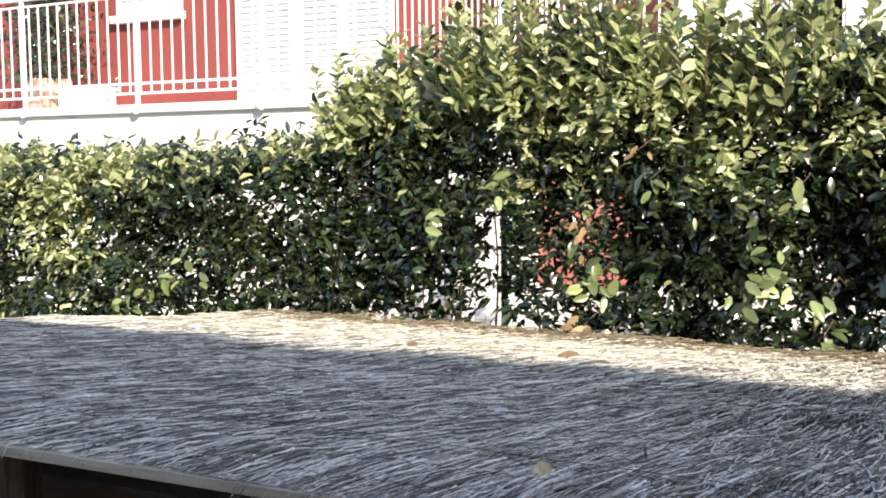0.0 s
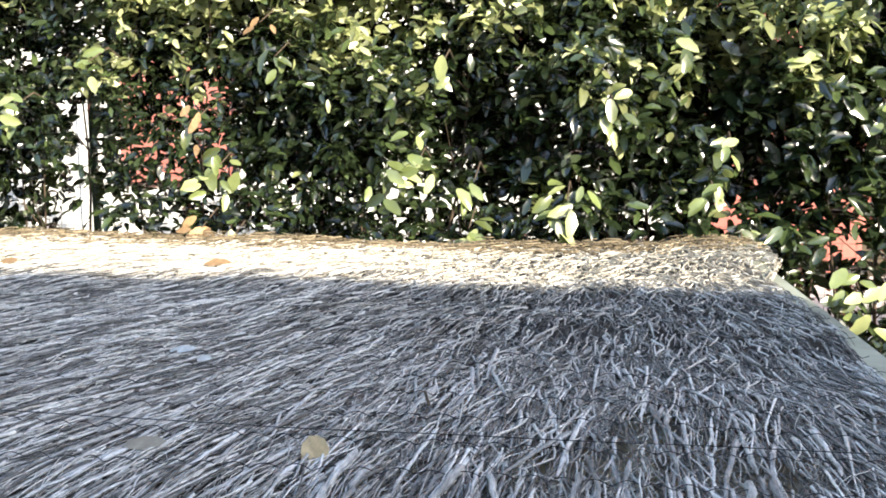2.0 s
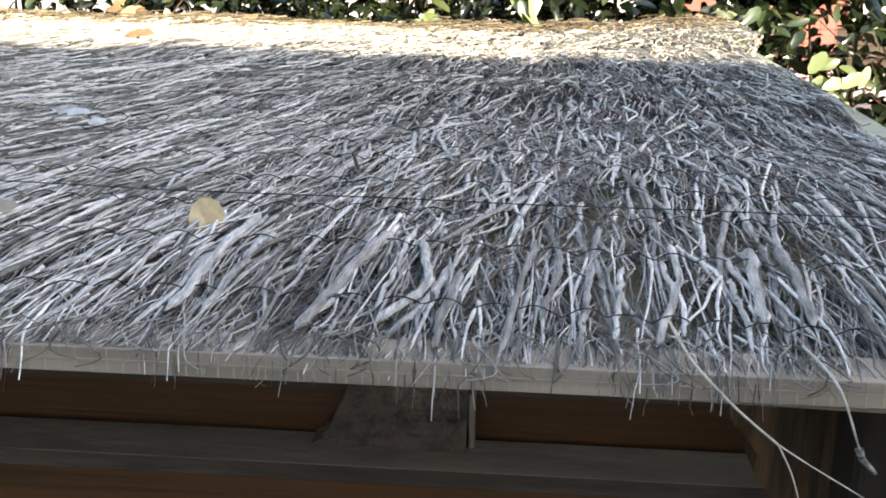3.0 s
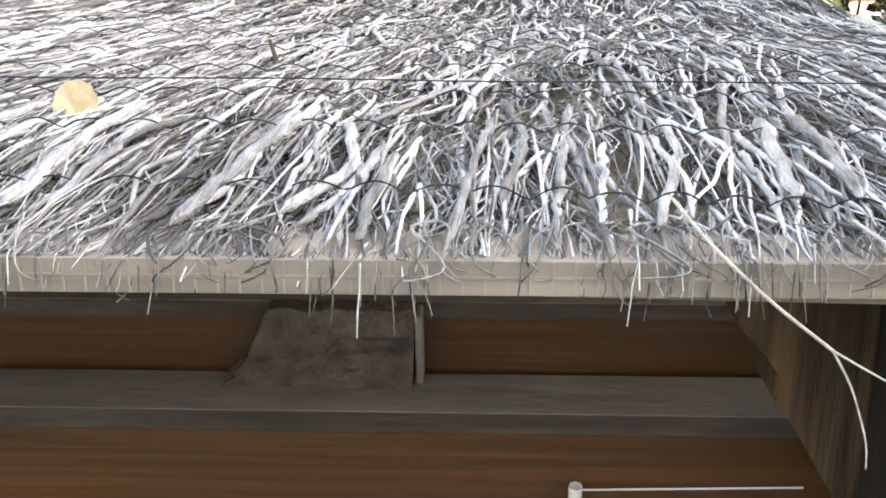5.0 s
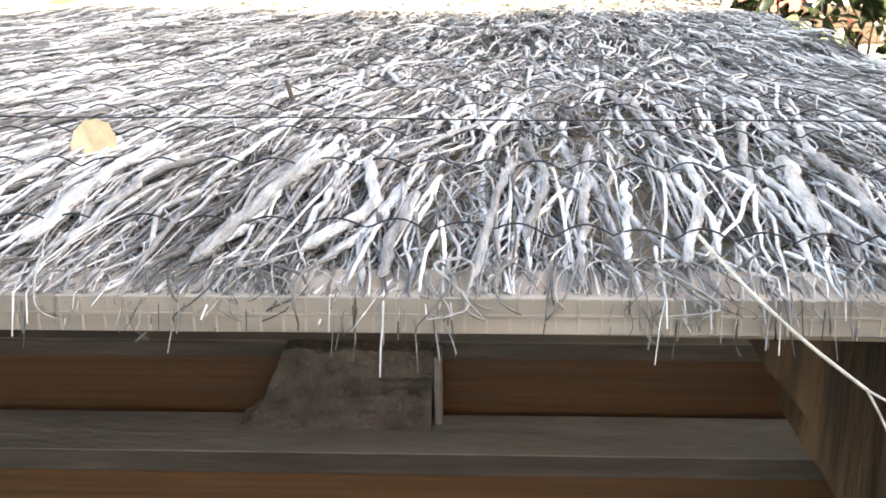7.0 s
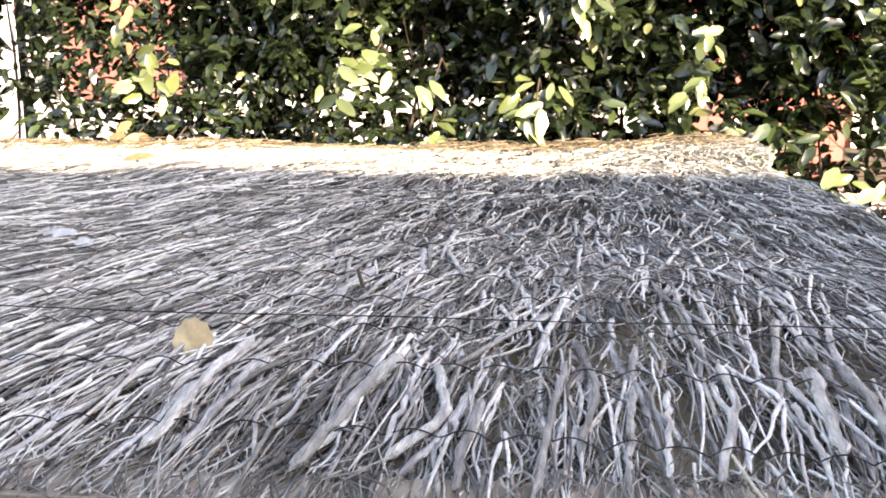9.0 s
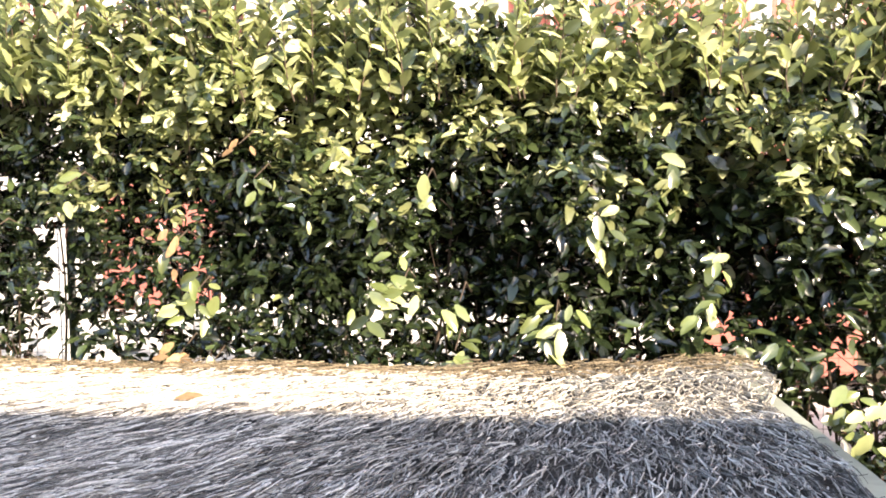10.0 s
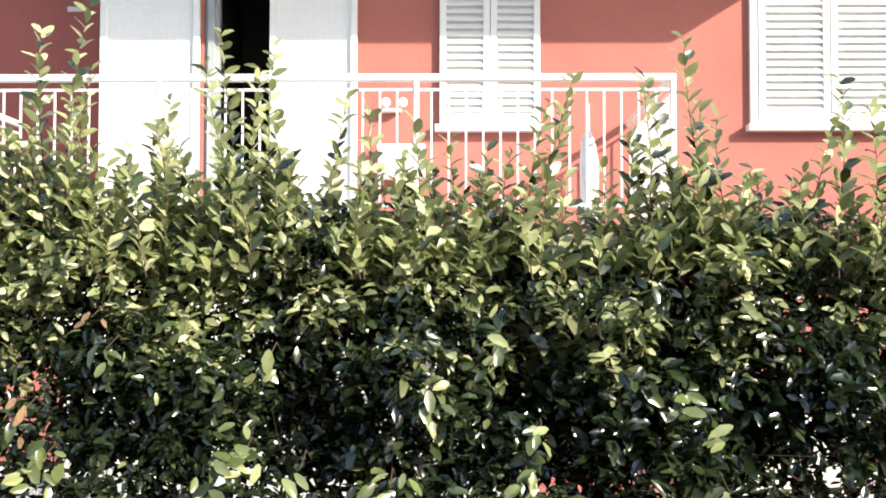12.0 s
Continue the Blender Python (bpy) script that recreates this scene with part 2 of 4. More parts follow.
# room shell is near-black, its lack of light put into the colour
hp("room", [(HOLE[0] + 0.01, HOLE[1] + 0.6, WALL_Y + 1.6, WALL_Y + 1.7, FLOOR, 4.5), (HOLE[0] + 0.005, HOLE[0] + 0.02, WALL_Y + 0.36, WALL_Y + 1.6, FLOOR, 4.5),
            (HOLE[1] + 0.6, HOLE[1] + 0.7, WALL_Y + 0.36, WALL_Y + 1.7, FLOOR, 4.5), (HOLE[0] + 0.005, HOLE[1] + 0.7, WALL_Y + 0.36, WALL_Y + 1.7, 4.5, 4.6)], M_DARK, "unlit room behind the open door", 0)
hp("door_frame", [(HOLE[0], HOLE[0] + 0.12, WALL_Y + 0.02, WALL_Y + 0.12, FLOOR, 4.35), (HOLE[0] + 0.03, HOLE[0] + 0.09, WALL_Y - 0.02, WALL_Y + 0.02, FLOOR + 0.1, 4.3)], M_GREY, "grey door frame")
hp("upper_balcony", [(-3.0, 3.85, WALL_Y - 1.75, WALL_Y, 5.07, 5.25)], M_WHITE, "white balcony slab above")
hp("roof", [(-13.4, 9.4, WALL_Y - 0.6, WALL_Y + 6, 7.0, 7.25)], M_TERRA, "terracotta roof")
# terraces: white base wall, slab
YW = RAIL_Y + 0.04
for x0, x1, y0, z0, z1 in ((-13, -4.79, YW, 0, 1.95), (-4.79, -3.74, YW + 0.02, 0, 1.94), (-3.74, -3.46, YW, 0, 1.95), (-2.62, 0.48, YW, 0, 1.95), (-3.46, -2.62, YW, 1.47, 1.95), (-3.46, -2.62, YW, 0, 0.52)):
    hp("terrace_wall", [(x0, x1, y0, y0 + 0.26, z0, z1)], M_WHITE, "white plastered terrace base", 0)
hp("red_panel", [(-3.46, -2.62, YW + 0.04, RAIL_Y + 0.3, 0.56, 1.47)], M_RED, "red plastered panel in the terrace base", 0)
hp("red_panel", [(0.48, 1.42, YW, RAIL_Y + 0.3, 0, 1.95)], M_RED, "red plastered panel in the terrace base", 0)
hp("plinth", [(1.9, 9, WALL_Y - 0.03, WALL_Y, 0, 0.95)], M_WHITE, "white plastered plinth")
for x0, x1 in ((-13, -4.75), (-3.78, 1.45)):
    hp("terrace_slab", [(x0, x1, RAIL_Y - 0.02, WALL_Y, 1.952, FLOOR)], M_WHITE, "white concrete slab", 0.006)


SLAT = {}


def shutter(x0, x1, z0, z1, y, name="shutter", slatted=True):
    """A shutter leaf: frame and single slats, or a plain panel."""
    w = 0.055
    fr = hp(name, [(x0, x1, y + 0.034, y + 0.042, z0, z1)], M_PAINT)
    for a, b, c, d in ((x0, x0 + w, z0, z1), (x1 - w, x1, z0, z1), (x0 + w, x1 - w, z0, z0 + 0.09), (x0 + w, x1 - w, z1 - 0.08, z1)):
        put("frame_bar", boxes("frame_bar", [(a, b, y, y + 0.034, c, d)], M_PAINT, 0.003), fr)
    key = round(x1 - x0, 3)
    if key not in SLAT:
        SLAT[key] = boxes("slat", [(-(x1 - x0) / 2 + w, (x1 - x0) / 2 - w, -0.004, 0.004, -0.026, 0.026)], M_PAINT, 0)
    z = z0 + 0.12
    while slatted and z < z1 - 0.1:
        put("slat", SLAT[key], fr, m=pose((x0 + x1) / 2, y + 0.015, z, -40, 0, 0))
        z += 0.064


# closed window, half-open door, corner window, far doors and far window
shutter(-0.185, 0.235, 3.09, 4.4, WALL_Y - 0.06)
shutter(0.24, 0.655, 3.09, 4.4, WALL_Y - 0.06)
hp("window_sill", [(-0.225, 0.692, WALL_Y - 0.11, WALL_Y, 3.025, 3.085)], M_PAINT, "white stone sill")
shutter(2.47, 3.06, 3.09, 4.4, WALL_Y - 0.06)
shutter(3.07, 3.68, 3.09, 4.4, WALL_Y - 0.06)
for x0, x1 in ((2.40, 2.468), (3.69, 3.75)):
    hp("window_frame", [(x0, x1, WALL_Y - 0.05, WALL_Y, 3.09, 4.5)], M_PAINT)
hp("window_sill", [(2.37, 3.78, WALL_Y - 0.12, WALL_Y, 3.025, 3.085)], M_PAINT, "white stone sill")
shutter(-3.04, -2.20, FLOOR + 0.02, 4.35, WALL_Y - 0.06, "door_leaf", False)
shutter(-1.61, -0.875, FLOOR + 0.02, 4.35, WALL_Y - 0.06, "door_leaf", False)
for a, b in ((-8.0, -7.22), (-7.2, -6.60), (-6.58, -5.98)):
    shutter(a, b, FLOOR + 0.06, 4.35, WALL_Y - 0.06, "door_shutter")
shutter(-9.76, -9.29, 3.17, 4.4, WALL_Y - 0.06)
shutter(-9.28, -8.80, 3.17, 4.4, WALL_Y - 0.06)
hp("window_sill", [(-9.83, -8.76, WALL_Y - 0.12, WALL_Y, 3.08, 3.165)], M_PAINT, "white stone sill")


def rod(name, a, b, r, mat, parent, sides=8):
    p = np.array([[a, b]], float)
    v, f = tubes(p, np.full((1, 2), r), sides)
    return put(name, mesh_from(name, v, f, mat, True), parent)


def railing(name, x0, x1, returns, spacing, bottoms, label, posts):
    r = thing(name, label, "railing", "terrace railings", at=(x0, RAIL_Y, FLOOR))
    inv = (-x0, -RAIL_Y, -FLOOR)
    top = 3.12

    def bx(nm, specs, bevel=0.004):
        ob = put(nm, boxes(nm, specs, M_RAIL, bevel), r)
        ob.location = inv
        return ob
    bx("top_rail", [(x0 - 0.02, x1 + 0.02, RAIL_Y - 0.025, RAIL_Y + 0.025, top - 0.05, top)], 0.008)
    bx("upper_rail", [(x0, x1, RAIL_Y - 0.008, RAIL_Y + 0.008, top - 0.115, top - 0.095)])
    for z in bottoms:
        bx("bottom_rail", [(x0, x1, RAIL_Y - 0.008, RAIL_Y + 0.008, z - 0.012, z + 0.012)])
    bar = boxes("baluster", [(-0.007, 0.007, -0.007, 0.007, bottoms[0], top - 0.1)], M_RAIL, 0.002)
    n = int((x1 - x0) / spacing)
    for i in range(1, n):
        put("baluster", bar, r, m=Matrix.Translation((x0 + i * (x1 - x0) / n + inv[0], 0, inv[2])))
    for px in posts:
        post = bx("post", [(px - 0.018, px + 0.018, RAIL_Y - 0.018, RAIL_Y + 0.018, 1.99, top)])
        if label.startswith("long"):
            bmk = bmesh.new()
            bmesh.ops.create_uvsphere(bmk, u_segments=10, v_segments=6, radius=0.05, matrix=Matrix.Translation((px + 0.01, RAIL_Y - 0.045, 1.985)) @ Matrix.Diagonal((1, 0.7, 1, 1)))
            me = bpy.data.meshes.new("bracket")
            bmk.to_mesh(me)
            bmk.free()
            me.materials.append(M_RAIL)
            put("bracket", me, r).location = inv
    for xr in returns:
        bx("side_rail", [(xr - 0.022, xr + 0.022, RAIL_Y, WALL_Y - 0.02, top - 0.05, top)], 0.008)
        bx("side_rail", [(xr - 0.008, xr + 0.008, RAIL_Y, WALL_Y - 0.02, top - 0.115, top - 0.095)])
        bx("side_rail", [(xr - 0.008, xr + 0.008, RAIL_Y, WALL_Y - 0.02, bottoms[0] - 0.012, bottoms[0] + 0.012)])
        k = 18
        for i in range(1, k):
            put("baluster", bar, r, m=Matrix.Translation((xr + inv[0], (WALL_Y - RAIL_Y) * i / k, inv[2])))
    return r


railing("railing", -3.72, 1.39, (-3.72, 1.39), 0.112, (2.25,), "white painted steel terrace railing with thin bars", (-3.72, -2.0, -0.3, 1.39))
railing("railing", -13.0, -4.79, (-4.79,), 0.131, (2.13, 2.22), "long white steel railing bolted to the slab edge", (-12.0, -10.5, -8.99, -7.48, -6.02, -4.79))

# small things on the terrace
unit = thing("wall_box", "small white utility box on the red wall", "utility box", at=(-0.5, WALL_Y, 2.76))
box("case", -0.195, 0.195, -0.16, 0.0, -0.135, 0.145, M_PAINT, unit, bevel=0.02)
box("lid", -0.2, 0.2, -0.175, -0.155, 0.10, 0.15, M_PAINT, unit, bevel=0.006)
tap = thing("wall_lamp", "small white twin spotlight on the red wall", "wall lamp", at=(-0.55, WALL_Y, 3.2))
for dx in (-0.08, 0.06):
    bmk = bmesh.new()
    bmesh.ops.create_uvsphere(bmk, u_segments=14, v_segments=8, radius=0.042, matrix=Matrix.Translation((dx, -0.12, 0.06)))
    me = bpy.data.meshes.new("head")
    bmk.to_mesh(me)
    bmk.free()
    me.materials.append(M_PAINT)
    put("head", me, tap)
box("bracket", -0.14, 0.05, -0.11, 0.0, -0.01, 0.015, M_PAINT, tap)
plaque = tagged(box("wall_plaque", -3.88, -3.72, WALL_Y + 1.58, WALL_Y + 1.6, 4.45, 4.50, M_PAINT), "small blank white plaque on the red wall", "plaque")
para = thing("folded_parasol", "closed white parasol leaning on the railing", "parasol", at=(0.9, 8.2, FLOOR))
v, f = tubes(np.array([[(0, 0, 0.12), (0.0, 0, 0.3), (0.0, 0, 0.55), (-0.01, 0, 0.72), (-0.01, 0, 0.80)]]), np.array([[0.055, 0.065, 0.07, 0.05, 0.012]]), 9)
put("canopy", mesh_from("canopy", v, f, M_PAINT), para)
rod("pole", (0, 0, 0), (-0.012, 0, 0.98), 0.013, M_RAIL, para)
pl = thing("planter", "long white planter box on the terrace edge", "planter", "planters", at=(-8.35, RAIL_Y + 0.2, FLOOR))
box("tub", -0.3, 0.3, -0.1, 0.1, 0.0, 0.17, M_PAINT, pl, bevel=0.012)
box("rim", -0.32, 0.32, -0.115, 0.115, 0.15, 0.185, M_PAINT, pl, bevel=0.006)
pot = thing("flower_pot", "terracotta flower pot on the terrace edge", "flower pot", "planters", at=(-8.85, RAIL_Y + 0.2, FLOOR))
v, f = tubes(np.array([[(0, 0, 0.0), (0, 0, 0.16), (0, 0, 0.165), (0, 0, 0.2)]]), np.array([[0.085, 0.115, 0.13, 0.13]]), 16)
put("body", mesh_from("body", v, f, M_TERRA, True), pot)
v, f = tubes(np.array([[(0, 0, 0.14), (0, 0, 0.18)]]), np.array([[0.11, 0.0]]), 12)
put("soil", mesh_from("soil", v, f, M_SOIL), pot)

# ---- thatch-covered lean-to ----
X0, X1, Y0, Y1 = -3.2, 0.31, 1.05, 4.25


def sheet_z(y):
    return 1.080 - 0.0935 * (y - Y0)


def bumps(x, y):
    return (noise.noise(Vector((x * 1.9, y * 1.9, 3.1))) * 0.014 + noise.noise(Vector((x * 6, y * 6, 1.7))) * 0.006)


def top_z(x, y):
    """Mean top of the thatch."""
    t = np.interp(y, [1.0, 1.2, 1.4, 1.64, 1.8, 2.93, 3.75, 4.25], [1.084, 1.088, 1.072, 1.05, 1.035, 0.936, 0.835, 0.79])
    return float(t) + bumps(x, y) * min(1.5, max(0.15, (y - 1.1) * 1.4)) + 0.022 * min(1, max(0, (y - 3.3) * 3)) * min(1, max(0, (x + 0.3) * 2))


def right_edge(y):
    """How far the brushwood reaches to the side; it bulges out over the trim towards the rear."""
    return np.interp(y, [1.0, 2.3, 3.15, 3.5, 4.0, 4.25], [0.305, 0.305, 0.30, 0.375, 0.395, 0.375])


# the front edge and the beams below it stand a little askew
ASKEW = Matrix.Translation((-0.13, 1.05, 0)) @ Matrix.Rotation(math.atan(0.033), 4, "Z") @ Matrix.Translation((0.13, -1.05, 0))


def edge_y(x):
    return Y0 + 0.033 * (x + 0.13)


shed = thing("lean_to", "low timber lean-to roofed with twin-wall sheet under weathered brushwood", "lean-to", at=(0, 0, 0))


def strip(name, ys, thick, x0, x1, mat, drop=0.0):
    v, f = [], []
    for y in ys:
        z = sheet_z(y) - drop
        v += [(x0, y, z), (x1, y, z), (x1, y, z - thick), (x0, y, z - thick)]
    n = len(ys)
    for i in range(n - 1):
        for j in range(4):
            f.append((i * 4 + j, i * 4 + (j + 1) % 4, i * 4 + 4 + (j + 1) % 4, i * 4 + 4 + j))
    f += [(0, 1, 2, 3), tuple((n - 1) * 4 + j for j in (3, 2, 1, 0))]
    return mesh_from(name, v, f, mat)


put("roof_sheet", strip("roof_sheet", np.linspace(Y0 + 0.006, Y1, 12), 0.010, X0, X1, M_SHEET, 0.003), shed, "dusty translucent twin-wall roof sheet")
put("edge_profile", boxes("edge_profile", [(X0, X1, Y0 - 0.004, Y0 + 0.004, 1.0700, 1.0870), (X0, X1, Y0 + 0.004, Y0 + 0.03, 1.0845, 1.0870), (X0, X1, Y0 + 0.004, Y0 + 0.03, 1.0690, 1.0715),
                                          (X0, X1, Y0 - 0.0046, Y0 - 0.004, 1.0780, 1.0797)], M_PROFILE, 0.0005), shed, "dusty clear edge profile", ASKEW)
rib = boxes("rib", [(-0.0005, 0.0005, -0.0005, 0.0, -0.008, 0.008)], M_PROFILE, 0)
for i in range(150):
    put("rib", rib, shed, m=ASKEW @ Matrix.Translation((-0.95 + i * 0.0098, Y0 - 0.004, 1.0785)))
put("side_trim", strip("side_trim", np.linspace(Y0, Y1 + 0.02, 8), 0.04, X1 + 0.002, X1 + 0.050, M_TRIM, -0.006), shed, "grey-green edge trim")
put("side_trim", strip("side_trim", np.linspace(Y0, Y1 + 0.02, 8), 0.04, X0 - 0.07, X0 - 0.002, M_TRIM, -0.006), shed, "grey-green edge trim")

# timbers below
box("upper_beam", X0, 0.29, 1.30, 1.365, 0.80, 0.950, M_WOOD, shed, "brown stained beam", 0.004).matrix_basis = ASKEW
box("dusty_top", X0, 0.288, 1.2985, 1.363, 0.949, 0.952, M_DUSTY, shed, "grey dust on the beam", 0.001).matrix_basis = ASKEW
box("dusty_edge", X0, 0.288, 1.2975, 1.301, 0.940, 0.9515, M_EDGE, shed, "brown dusty edge of the beam", 0.001).matrix_basis = ASKEW
box("lower_beam", X0, 0.29, 1.24, 1.294, 0.70, 0.8985, M_WOOD, shed, "brown stained beam", 0.006).matrix_basis = ASKEW
box("dusty_top", X0, 0.288, 1.2385, 1.293, 0.898, 0.901, M_DUSTY, shed, "grey dust on the beam", 0.001).matrix_basis = ASKEW
box("dusty_edge", X0, 0.288, 1.2375, 1.241, 0.8860, 0.9005, M_EDGE, shed, "brown dusty edge of the beam", 0.001).matrix_basis = ASKEW
bm = bmesh.new()
NX, NZ = 26, 12
rows = []
for k in range(NZ + 1):
    w = k / NZ
    left = -0.286 + 0.032 * w ** 0.6 + 0.005 * noise.noise(Vector((w * 9, 1.0, 0)))
    right = -0.157 + 0.002 * w
    row = []
    for i in range(NX + 1):
        x = left + (right - left) * i / NX
        z = 0.9013 + 0.0525 * w + (0.0022 * noise.noise(Vector((x * 60, 4.0, 0))) if k == NZ else 0)
        y = 1.270 + 0.010 * w + 0.004 * noise.noise(Vector((x * 45, z * 60, 2.0))) + 0.002 * noise.noise(Vector((x * 160, z * 160, 7.0))) + (0.004 if 0.45 < w < 0.6 and i > 12 else 0.0)
        row.append(bm.verts.new((x, y, z)))
    rows.append(row)
for k in range(NZ):
    for i in range(NX):
        bm.faces.new((rows[k][i], rows[k][i + 1], rows[k + 1][i + 1], rows[k + 1][i]))
rim = rows[0] + [r[-1] for r in rows[1:]] + rows[-1][-2::-1] + [r[0] for r in rows[-2:0:-1]]
rear = [bm.verts.new((v.co.x, 1.2965, v.co.z)) for v in rim]
for a in range(len(rim)):
    b = (a + 1) % len(rim)
    bm.faces.new((rim[b], rim[a], rear[a], rear[b]))
bm.faces.new(rear)
me = bpy.data.meshes.new("packing_block")
bm.to_mesh(me)
bm.free()
me.materials.append(M_BLOCK)
put("packing_block", me, shed, "rough crumbling grey packing block", ASKEW)
box("packing_strip", -0.1548, -0.150, 1.276, 1.2965, 0.9013, 0.9515, M_DUSTY, shed, "thin pale strip beside the block", 0.001).matrix_basis = ASKEW
bm = bmesh.new()
edge = []
for k in range(19):
    w = k / 18
    edge.append((-0.006 + 0.166 * w + 0.006 * noise.noise(Vector((w * 14, 3.0, 0))) + (0.006 if 4 < k < 7 else 0), 1.055 - 0.285 * w))
edge += [(0.26, 0.77), (0.10, 1.055)]
fronts = [bm.verts.new((x, 1.185, z)) for x, z in edge]
rears = [bm.verts.new((x - 0.004, 1.237, z)) for x, z in edge]
n = len(edge)
for a in range(n):
    b = (a + 1) % n
    bm.faces.new((fronts[a], fronts[b], rears[b], rears[a]))
bm.faces.new(fronts[::-1])
bm.faces.new(rears)
bmesh.ops.recalc_face_normals(bm, faces=bm.faces[:])
me = bpy.data.meshes.new("brace")
bm.to_mesh(me)
bm.free()
me.materials.append(M_STRIP)
put("brace", me, shed, "slanting weathered brown plank with a chipped edge")
# post coloured near-black to carry the shade at the right end
box("post", 0.106, 0.19, 1.120, 1.182, 0.0, 1.050, M_POST, shed, "upright post in a near-black shade colour", 0.004)
for x in (X0 + 0.1, -1.4, 0.22):
    for y in ((1.13, 4.1) if x < 0 else (4.1,)):
        box("post", x - 0.04, x + 0.04, y, y + 0.05, 0.0, sheet_z(y + 0.05) - 0.016, M_STRIP, shed)
box("rear_beam", X0, 0.29, 4.02, 4.09, 0.65, 0.77, M_WOOD, shed)
for x in (X0 + 0.03, -2.3, -1.42, -0.6):
    put("rafter", strip("rafter", np.linspace(1.4, Y1 - 0.05, 4), 0.07, x, x + 0.045, M_WOOD, 0.0145), shed)
# added near-black board that stands for the shade under the roof
box("back_board", X0, 0.29, 2.6, 2.63, 0.0, 0.9, M_DARK, shed, "added near-black board for the dark inside", 0.003)
hook = rod("white_hook", (-0.055, 1.236, 0.80), (-0.055, 1.228, 0.856), 0.0045, M_PAINT, shed, 8)
rod("white_cord", (-0.05, 1.236, 0.848), (0.09, 1.232, 0.858), 0.0008, M_PAINT, shed, 6)


# brushwood
def lean_of(x):
    """The turn of the twigs about the vertical: they lie more and more slantwise away from the corner."""
    return np.interp(x, [-0.85, -0.60, -0.36, -0.12, 0.08, 0.25], [-0.22, -0.18, -0.05, 0.0, 0.0, 0.10])


def brush(n, xr, yr, length, radius, spread, layer, k=6, keep=None, sides=3, over_edge=1.0, wob=0.06, tangle=0.0):
    x = rng.uniform(*xr, n)
    y = rng.uniform(*yr, n)
    if keep is not None:
        ok = keep(x, y)
        x, y = x[ok], y[ok]
        n = len(x)
    ln = rng.uniform(*length, n)
    tuft = np.array([noise.noise(Vector((a * 17, 0.3, 5.0))) for a in x])
    reach = np.minimum(rng.exponential(0.009, n), 0.02) * over_edge * np.clip(0.45 + 1.7 * tuft, 0.0, 1.6)
    ln = np.clip(ln, 0.02, np.maximum(0.02, y - edge_y(x) + reach))
    th = rng.normal(0, spread, n) * (1 + tangle * np.clip((y - 1.40) / 0.3, 0, 1)) + lean_of(x)
    r = radius[0] * (radius[1] / radius[0]) ** rng.random(n)
    s = np.linspace(0, 1, k)
    amp = rng.normal(0, wob, n) * ln
    ph, fr = rng.uniform(0, 6.28, n), rng.uniform(3, 8, n)
    side = amp[:, None] * (np.sin(ph[:, None] + fr[:, None] * s[None]) - np.sin(ph)[:, None] + 0.35 * np.sin(2.7 * ph[:, None] + 2.3 * fr[:, None] * s[None]) * s[None])
    px = x[:, None] + np.sin(th)[:, None] * ln[:, None] * s + np.cos(th)[:, None] * side
    py = y[:, None] - np.cos(th)[:, None] * ln[:, None] * s + np.sin(th)[:, None] * side
    px = np.maximum(X0 - 0.02, np.minimum(px, right_edge(py) - 0.025 * rng.random((n, 1))))
    lift = rng.uniform(layer[0], layer[1], n)
    arch = rng.uniform(-0.001, 0.003, n)[:, None] * np.sin(np.pi * s)[None] + rng.normal(0, 0.0006, (n, k))
    z = np.empty_like(px)
    for i in range(n):
        for j in range(k):
            z[i, j] = top_z(px[i, j], py[i, j])
    z += lift[:, None] + arch
    front = edge_y(px)
    over = np.maximum(0, front + 0.004 - py)
    z -= over * rng.uniform(0.1, 0.9, n)[:, None] + over ** 2 * 9
    z = np.maximum(z, np.where(py > front - 0.006, 1.0865 - 0.0935 * (py - Y0) + r[:, None] * 0.6, -9))
    taper = 1 - 0.65 * s ** 1.5
    lump = 1 + np.clip(rng.normal(0, 0.16, (n, k)), -0.3, 0.5)
    rad = r[:, None] * taper[None] * lump
    return tubes(np.stack([px, py, z], -1), rad, sides)


def bare(x, y):
    """Thin patches near the front edge, where the sheet shows between the twigs."""
    out = np.ones(len(x), bool)
    for i in range(len(x)):
        w = math.exp(-((x[i] + 0.0) / 0.30) ** 2 - ((y[i] - 1.38) / 0.28) ** 2)
        h = noise.noise(Vector((x[i] * 11, y[i] * 9, 8.0)))
        out[i] = h * 1.3 + 0.86 > w * rng.uniform(0.6, 1.3)
        if x[i] > 0.075 and y[i] < 1.14:
            out[i] = False
    return out


def thin(x, y):
    return bare(x, y) | ((rng.random(len(x)) < 0.42) & ~((x > 0.075) & (y < 1.14)))


# litter sheets are near-black: the shade seen between twigs sits in their colour
put("litter", grid_sheet("litter", X0 + 0.02, X1 - 0.02, 1.75, Y1 - 0.02, 60, 50, lambda x, y: max(sheet_z(y) + 0.002, top_z(x, y) - 0.009), M_LITTER), shed, "litter under the twigs, near-black for the shade in gaps")
put("litter", grid_sheet("litter", X0 + 0.02, -0.42, Y0 + 0.03, 1.75, 40, 18, lambda x, y: max(sheet_z(y) + 0.002, top_z(x, y) - 0.009), M_LITTER), shed, "litter under the twigs, near-black for the shade in gaps")


def stuff(name, parts, label, mat):
    vs, fs, base = [], [], 0
    for v, f in parts:
        vs.append(v)
        fs.append(f + base)
        base += len(v)
    return put(name, mesh_from(name, np.concatenate(vs), np.concatenate(fs), mat, True), shed, label, kind="stuff")


